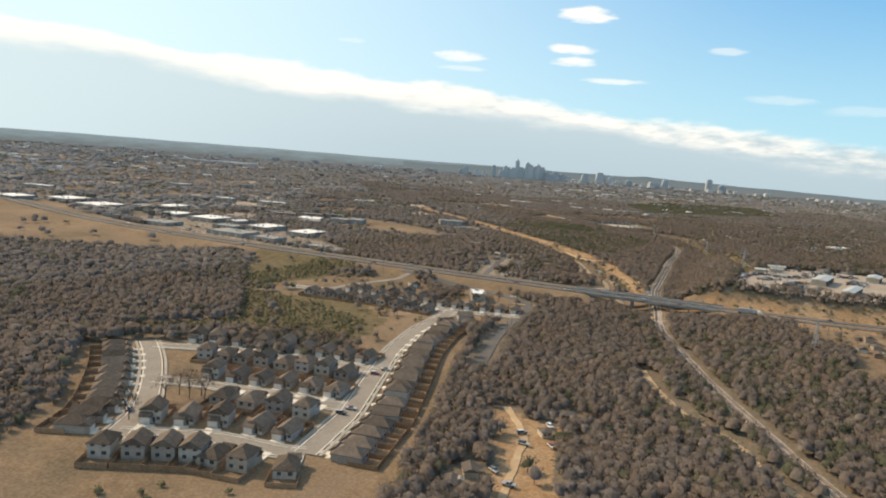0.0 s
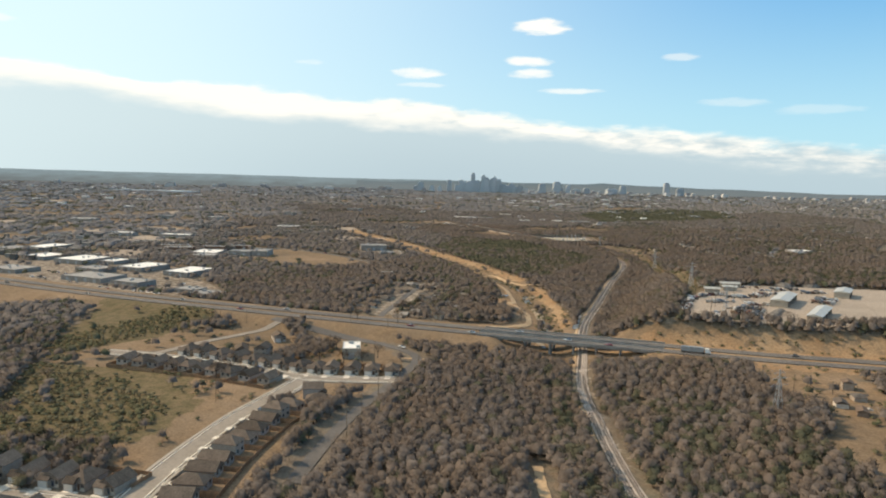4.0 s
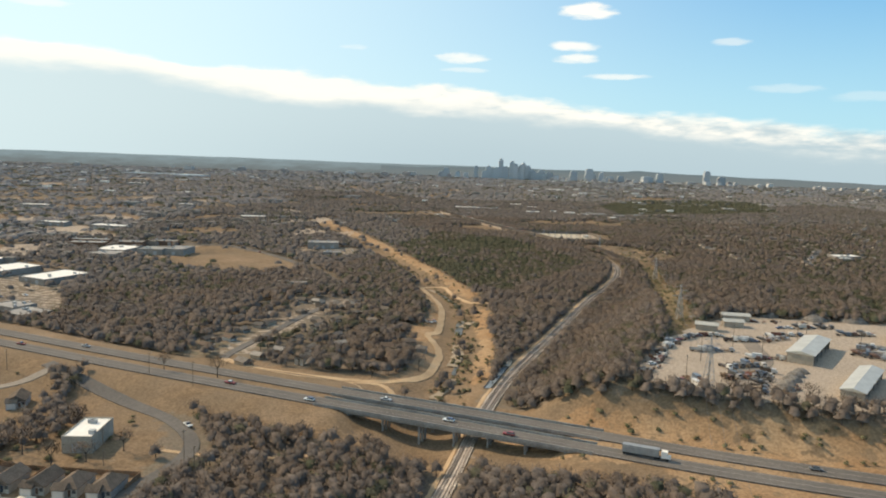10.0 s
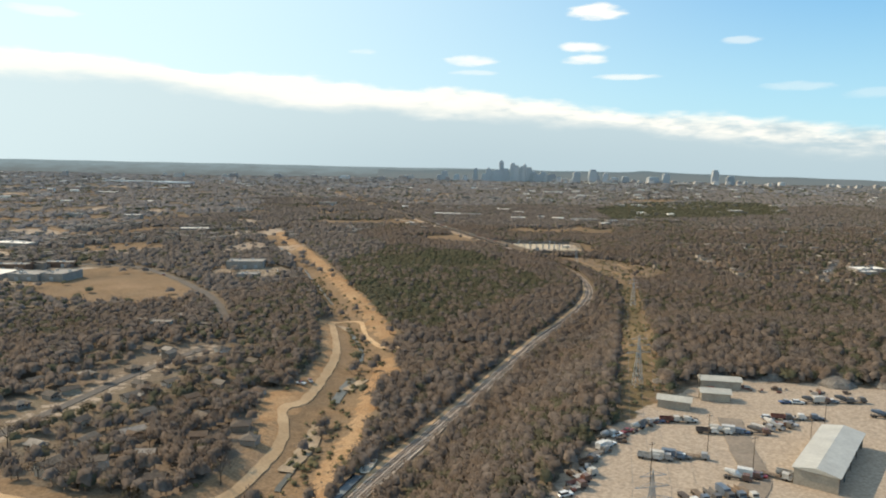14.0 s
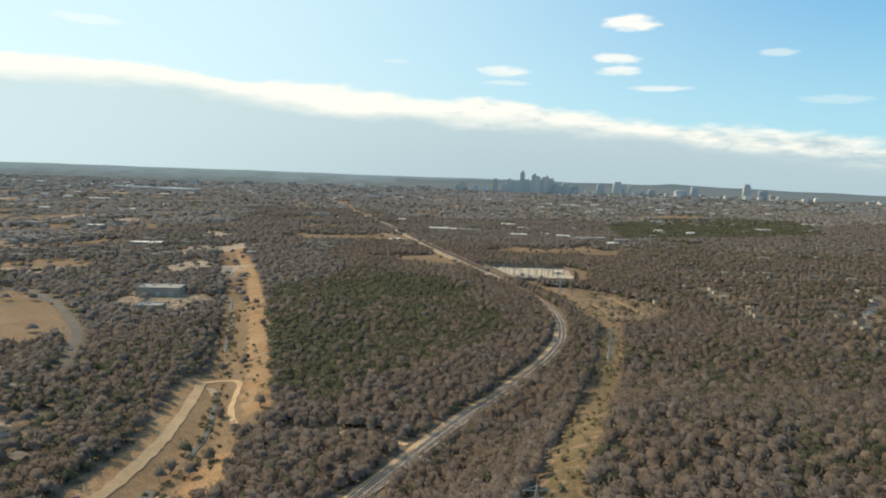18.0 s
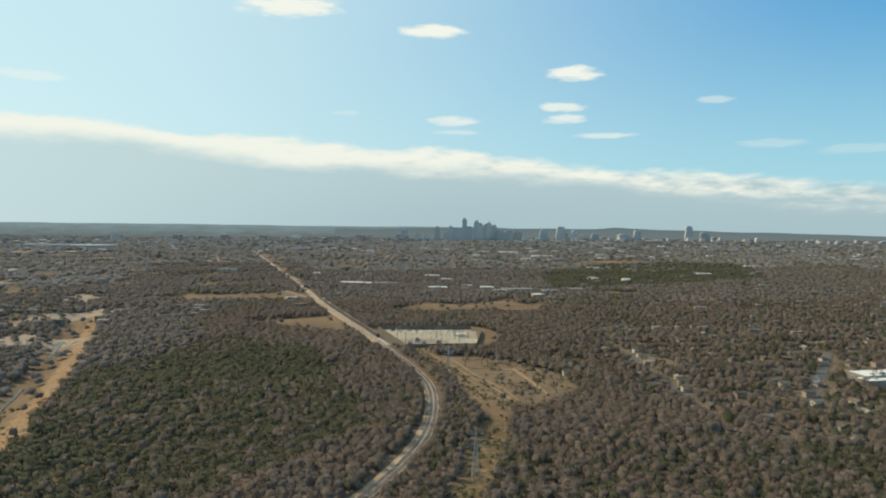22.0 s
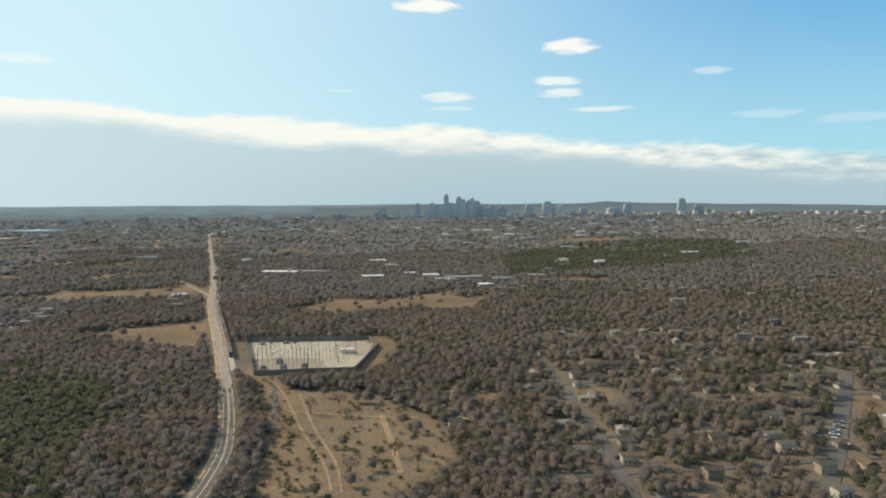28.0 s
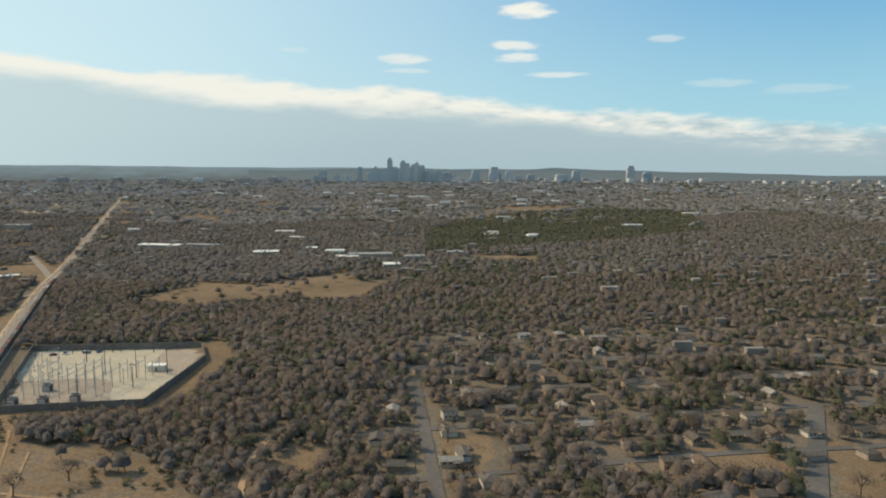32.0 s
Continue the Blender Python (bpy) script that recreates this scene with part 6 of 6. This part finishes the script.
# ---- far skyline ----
def skyscraper(az_x, y, w, h, crown, mat="tower", label="slender grey downtown tower with painted-in haze"):
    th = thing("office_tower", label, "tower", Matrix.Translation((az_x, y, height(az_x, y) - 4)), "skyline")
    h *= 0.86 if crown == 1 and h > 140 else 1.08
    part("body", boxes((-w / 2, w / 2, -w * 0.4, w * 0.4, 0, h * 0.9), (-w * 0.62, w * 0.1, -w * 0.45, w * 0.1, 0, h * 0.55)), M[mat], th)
    bm = bmesh.new()
    if crown == 1:
        c = box(bm, -w * 0.42, w * 0.42, -w * 0.34, w * 0.34, h * 0.9, h)
        for v in c[4:]:
            v.co.x *= 0.5
    elif crown == 2:
        tube(bm, (0, 0, h * 0.9), (0, 0, h), w * 0.3, w * 0.05, 6)
    else:
        box(bm, -w * 0.36, w * 0.36, -w * 0.3, w * 0.3, h * 0.9, h)
    part("crown", bm, M[mat], th)


K = 4690.0
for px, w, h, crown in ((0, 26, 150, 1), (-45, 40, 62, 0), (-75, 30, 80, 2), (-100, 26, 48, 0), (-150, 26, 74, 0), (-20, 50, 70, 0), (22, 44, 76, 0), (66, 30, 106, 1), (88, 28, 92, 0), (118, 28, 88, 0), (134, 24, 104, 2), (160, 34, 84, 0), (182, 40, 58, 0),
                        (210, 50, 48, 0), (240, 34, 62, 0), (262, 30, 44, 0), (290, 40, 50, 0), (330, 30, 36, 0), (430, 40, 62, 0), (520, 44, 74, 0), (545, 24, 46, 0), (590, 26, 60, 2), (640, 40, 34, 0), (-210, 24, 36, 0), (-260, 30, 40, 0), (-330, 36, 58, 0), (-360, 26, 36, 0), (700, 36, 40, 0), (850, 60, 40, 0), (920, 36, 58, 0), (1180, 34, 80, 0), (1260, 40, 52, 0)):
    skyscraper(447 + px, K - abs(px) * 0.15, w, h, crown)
sky_rng = random.Random(12)
for i in range(60):
    x = 700 + sky_rng.uniform(0, 2300)
    skyscraper(x, 4540 - abs(x - 1300) * 0.1 + sky_rng.uniform(-150, 130), sky_rng.uniform(14, 34), sky_rng.uniform(12, 27), 0, "tower_pale", "pale mid-rise block in the far city")
for i in range(16):
    skyscraper(-400 + sky_rng.uniform(-1600, 600), 4550 + sky_rng.uniform(-250, 150), sky_rng.uniform(20, 50), sky_rng.uniform(14, 34), 0, "tower_pale", "pale low block in the far distance")

# distance behind the city, its haze painted in as glow: the land that rises to the horizon, and a ridge of low hills
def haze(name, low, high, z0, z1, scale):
    """Self-lit paint for haze over distant land: from one tone at height z0 to another at z1, mottled by noise of that
    size.
    """
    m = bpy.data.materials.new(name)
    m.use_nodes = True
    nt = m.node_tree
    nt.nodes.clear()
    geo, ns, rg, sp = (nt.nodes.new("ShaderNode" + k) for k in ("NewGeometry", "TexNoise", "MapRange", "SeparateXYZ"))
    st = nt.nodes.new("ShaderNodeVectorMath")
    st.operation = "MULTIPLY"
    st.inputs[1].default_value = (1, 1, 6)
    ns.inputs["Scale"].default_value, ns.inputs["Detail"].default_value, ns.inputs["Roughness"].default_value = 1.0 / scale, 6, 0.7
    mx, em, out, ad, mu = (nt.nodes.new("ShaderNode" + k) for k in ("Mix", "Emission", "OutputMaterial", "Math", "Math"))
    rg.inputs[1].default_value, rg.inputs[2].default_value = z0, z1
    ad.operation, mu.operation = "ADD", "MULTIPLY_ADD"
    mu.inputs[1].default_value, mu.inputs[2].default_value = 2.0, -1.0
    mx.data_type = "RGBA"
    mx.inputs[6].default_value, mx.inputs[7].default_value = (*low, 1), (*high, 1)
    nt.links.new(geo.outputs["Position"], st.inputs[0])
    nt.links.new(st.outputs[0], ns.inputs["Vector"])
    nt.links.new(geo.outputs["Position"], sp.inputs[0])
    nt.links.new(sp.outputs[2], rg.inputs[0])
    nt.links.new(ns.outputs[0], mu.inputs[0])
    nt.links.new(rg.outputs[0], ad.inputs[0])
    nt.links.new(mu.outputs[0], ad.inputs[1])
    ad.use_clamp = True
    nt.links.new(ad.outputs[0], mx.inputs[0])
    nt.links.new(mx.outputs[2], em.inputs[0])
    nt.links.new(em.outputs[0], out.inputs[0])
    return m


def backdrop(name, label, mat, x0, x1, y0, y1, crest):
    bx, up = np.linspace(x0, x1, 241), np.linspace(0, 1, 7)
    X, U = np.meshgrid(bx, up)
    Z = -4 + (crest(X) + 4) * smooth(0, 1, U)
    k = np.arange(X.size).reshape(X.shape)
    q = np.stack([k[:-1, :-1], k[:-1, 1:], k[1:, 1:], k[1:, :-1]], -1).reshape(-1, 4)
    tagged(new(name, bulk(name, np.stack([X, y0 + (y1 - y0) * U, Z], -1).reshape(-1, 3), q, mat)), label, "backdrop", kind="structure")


def skyline_land(x):
    return 80 - 13 * smooth(-2600, 300, x) - 12 * smooth(200, 1200, x) - 30 * smooth(1300, 3000, x) + 1.2 * np.sin(x / 240.0) + 0.8 * np.sin(x / 71.0)


def ridge(x):
    return skyline_land(x) + 7 * smooth(250, 1300, x) - 14 * (1 - smooth(-100, 500, x)) + 3.0 * np.sin(x / 190.0 + 1) * smooth(500, 1500, x) + 1.4 * np.sin(x / 67.0) + 5 * np.exp(-((x - 1330) / 60.0) ** 2)


backdrop("backdrop_distance", "pale distant land with painted blue-grey haze", haze("far_haze", (0.150, 0.172, 0.178), (0.225, 0.285, 0.31), 5, 74, 130), -4300, 4700, 4800, 4975, skyline_land)
backdrop("backdrop_hills", "low hills on the horizon in painted blue-grey haze", haze("hill_haze", (0.165, 0.190, 0.198), (0.140, 0.180, 0.198), 25, 60, 150), -300, 4700, 4770, 4920, ridge)

# far roofs too many to count


def speckle(name, label, n, box_, size, mat, seed):
    r = np.random.RandomState(seed)
    x, y = r.uniform(box_[0], box_[1], n), r.uniform(box_[2], box_[3], n)
    ok = in_far(x, y) & (wooded(x, y) > 0.5) & (patchy(x, y, 160, seed) > 0.42)
    x, y = x[ok], y[ok]
    z = terrain(x, y)
    w, d, h = r.uniform(0.6, 1.5, len(x)) * size, r.uniform(0.5, 1.0, len(x)) * size * 0.7, r.uniform(4.0, 7.0, len(x)) * (1 + 0.3 * smooth(1900, 2600, y))
    v = []
    for sx, sy, t in ((-1, -1, 0), (1, -1, 0), (1, 1, 0), (-1, 1, 0), (-1, -1, 1), (1, -1, 1), (1, 1, 1), (-1, 1, 1)):
        v.append(np.stack([x + sx * w / 2, y + sy * d / 2, z - 1 + t * (h + 1)], -1))
    v = np.stack(v, 1).reshape(-1, 3)
    q = np.array([(4, 5, 6, 7), (0, 1, 5, 4), (1, 2, 6, 5), (2, 3, 7, 6), (3, 0, 4, 7)])
    f = (np.arange(len(x))[:, None, None] * 8 + q[None]).reshape(-1, 4)
    me = bulk(name, v, f, mat)
    me.polygons.foreach_set("use_smooth", np.zeros(len(f), bool))
    tagged(new(name, me), label, "houses", kind="stuff")


def in_far(x, y):
    return (x > -0.66 * y - 60) & (x < np.maximum(0.62 * y + 40, 505 + 0.8 * (y - 1022)))


M["speck"] = material("far_roofs", (0.36, 0.325, 0.28), (0.17, 0.15, 0.13), 30.0, 0.8, third=(0.16, 0.135, 0.11), island=0.35)


# ---- single trees ----
def make_tree(kind):
    rng_ = np.random.RandomState(40 + kind)
    tall, wide = ((11.0, 4.2), (9.0, 3.6), (8.0, 4.4), (6.5, 3.4))[kind]
    th = thing("tree", ("tall bare winter tree with pale grey limbs", "bare brown tree with fine twigs", "bare spreading tree in a yard", "small dull green live oak")[kind], "tree", group="single trees")
    bm = bmesh.new()
    tube(bm, (0, 0, -0.6), (0.1, 0.1, tall * 0.42), 0.26, 0.17)
    part("trunk", bm, M["bark"], th)
    for i in range(5):
        a = 1.256 * i + rng_.uniform(-0.4, 0.4)
        bm = bmesh.new()
        p1 = Vector((math.cos(a) * wide * 0.4, math.sin(a) * wide * 0.4, tall * 0.66))
        tube(bm, (0.1, 0.1, tall * 0.36), p1, 0.13, 0.07, 5)
        tube(bm, p1, p1 + Vector((math.cos(a + 0.5) * wide * 0.35, math.sin(a + 0.5) * wide * 0.35, tall * 0.22)), 0.07, 0.02, 4)
        part("limb", bm, M["bark"], th)
    NORMALS.clear()
    v = crowns(np.zeros(1), np.zeros(1), np.zeros(1), np.array([tall]), np.array([wide]), 300 if kind < 3 else 360, 0.62, rng_)
    me = bulk("crown", v, np.arange(len(v)).reshape(-1, 3), M["twig"] if kind < 3 else M["cedar"])
    me.polygons.foreach_set("use_smooth", np.ones(len(v) // 3, bool))
    me.normals_split_custom_set(NORMALS[0].astype(np.float32))
    o = new("crown", me)
    o.parent = th
    return th


TREES = [make_tree(k) for k in range(4)]
tree_rng = random.Random(17)


def put_tree(x, y, kind=None):
    src = TREES[tree_rng.randrange(4) if kind is None else kind]
    m = on_land(x, y, tree_rng.uniform(0, 360))
    if src.name in used_first:
        copy_thing(src, m)
    else:
        used_first.add(src.name)
        src.matrix_basis = m


for x, y in ((-101, 296), (-106, 300), (-98, 303), (-104, 306), (-110, 294), (-96, 298), (-113, 268), (-118, 276), (-34, 512), (-30, 518), (-37, 508), (-62, 520), (5, 552), (14, 548), (30, 540), (40, 545), (48, 555), (22, 574), (16, 582), (60, 630), (30, 640), (-4, 620),
             (130, 655), (118, 662), (106, 668), (90, 672), (152, 672), (148, 690), (300, 592), (286, 588), (318, 586), (420, 1190), (432, 1175), (404, 1168), (352, 1205), (372, 1250), (386, 1262), (450, 1200), (520, 1290), (524, 1250), (530, 1215), (506, 1180),
             (620, 1290), (642, 1268), (655, 1235), (668, 1210), (612, 1240), (60, 700), (66, 715), (74, 735), (92, 760), (104, 775), (118, 700), (126, 716), (138, 730), (-60, 400), (-80, 415), (-110, 440), (-140, 470), (-120, 500)):
    put_tree(x + tree_rng.uniform(-1.5, 1.5), y + tree_rng.uniform(-1.5, 1.5), 0 if y < 310 else None)

# far lake
for x, y, w, d in ((-975, 3380, 170, 90), (-1160, 3400, 210, 40)):
    CLEAR.append((x, y, 60))
    bm = bmesh.new()
    vs = [bm.verts.new((x + w / 2 * math.cos(a) * (1 + 0.2 * math.sin(3 * a)), y + d / 2 * math.sin(a), height(x, y) + 9.5)) for a in [6.2832 * i / 28 for i in range(28)]]
    f = bm.faces.new(vs)
    lo = bmesh.ops.extrude_face_region(bm, geom=[f])
    for q in lo["geom"]:
        if isinstance(q, bmesh.types.BMVert):
            q.co.z -= 12
    me = bpy.data.meshes.new("lake")
    bm.to_mesh(me)
    bm.free()
    me.materials.append(M["lake"])
    tagged(new("lake", me), "far pale lake that mirrors the sky", "lake", kind="structure")


# ---- freight train on the siding ----
def wagon():
    th = thing("freight_wagon", "dark covered freight wagon standing on a siding", "wagon", group="freight train")
    part("body", boxes((-1.3, 1.3, -5.6, 5.6, 1.2, 3.9)), M["dark_steel"], th)
    part("roof", boxes((-1.1, 1.1, -5.5, 5.5, 3.9, 4.15)), M["rust"], th)
    part("underframe", boxes((-1.0, 1.0, -6.0, 6.0, 0.9, 1.2)), M["dark_steel"], th)
    for y in (-4.0, 4.0):
        part("bogie", boxes((-1.0, 1.0, y - 1.1, y + 1.1, 0.1, 0.9)), M["dark_steel"], th)
    return th


WAGON = wagon()
tpts = resample(RAIL, 1.0)
run, nxt = 0.0, 0.0
for a, b in zip(tpts, tpts[1:]):
    if 1385 < a.y < 1680:
        run += (b - a).length
        if run >= nxt:
            nxt += 12.4
            d = (b - a).normalized()
            p = a + Vector((d.y, -d.x, 0)) * 5.6
            m = on_land(p.x, p.y, math.degrees(math.atan2(d.y, d.x)) - 90, 0.5)
            if WAGON.name in used_first:
                copy_thing(WAGON, m)
            else:
                used_first.add(WAGON.name)
                WAGON.matrix_basis = m
SIDING = [(p.x, p.y) for p in tpts if 1340 < p.y < 1700][::12]
tagged(new("siding_bed", strip(SIDING, 3.8, 7.4, 0.45, M["ballast"], "siding_bed", 6)), "ballast bed of a siding", "railway", kind="structure")
LINES.append((SIDING, 11))
LINES.append((SUBSTATION + SUBSTATION[:1], 9))

# ---- lane through the yard, field tracks ----
for line, w, mat, lb in (([(290, 586), (300, 606), (309, 622), (324, 645), (329, 668), (336, 700)], 4.2, "lane", "worn grey lane through the truck yard"),
                         ([(400, 1150), (392, 1180), (372, 1230), (352, 1285), (340, 1312)], 0.6, "rut", "pale wheel track through dry grass"), ([(404, 1150), (396, 1184), (378, 1232), (360, 1288)], 0.6, "rut", "pale wheel track through dry grass"),
                         ([(360, 1255), (395, 1248), (430, 1244)], 0.8, "rut", "pale wheel track through dry grass"), ([(425, 1170), (418, 1210), (410, 1250)], 1.4, "rut", "sandy scar through dry grass"),
                         ([(463, 1238), (450, 1245), (446, 1262), (446, 1290), (453, 1312), (468, 1318)], 1.1, "caliche", "pale loop track round a yard"),
                         ([(119, 644), (135, 645), (143, 632), (144, 621)], 1.5, "caliche", "pale dirt track down to the bridge"), ([(57, 674), (82, 657), (102, 651), (119, 645)], 1.4, "caliche", "pale dirt track beside the highway"), ([(118, 646), (128, 632), (130, 622)], 1.0, "caliche", "pale dirt track to the bridge"), ([(54, 663), (70, 652), (96, 640), (112, 640)], 1.3, "caliche", "pale dirt track beside the highway"),
                         ([(60, 558), (75, 556), (100, 556), (122, 560), (132, 572)], 1.2, "caliche", "pale dirt track under the bridge")):
    tagged(new("dirt_track" if mat != "lane" else "yard_lane", strip(line, -w, w, 0.22, M[mat], "track", 4, rough=0.25)), lb, "track", kind="structure")
    if mat != "lane":
        LINES.append((line, w + 1.5))


clear_ground()
woods()
speckle("far_houses", "pale roofs of the neighbourhood among bare trees", 420, (480, 1500, 1400, 2000), 8, M["speck"], 8)
speckle("far_houses", "countless pale roofs of far suburbs among trees", 2400, (-3000, 3200, 1600, 3000), 10, M["speck"], 3)
speckle("far_houses", "pale specks of the far city's roofs", 2600, (-3000, 3300, 3000, 4700), 14, M["speck"], 4)
speckle("far_houses", "pale roofs of a neighbourhood beyond the highway", 1500, (-900, 80, 880, 1600), 10, M["speck"], 5)
speckle("far_white_roofs", "scattered white flat roofs in far suburbs", 420, (-2600, 3000, 1750, 4650), 20, M["white_roof"], 16)
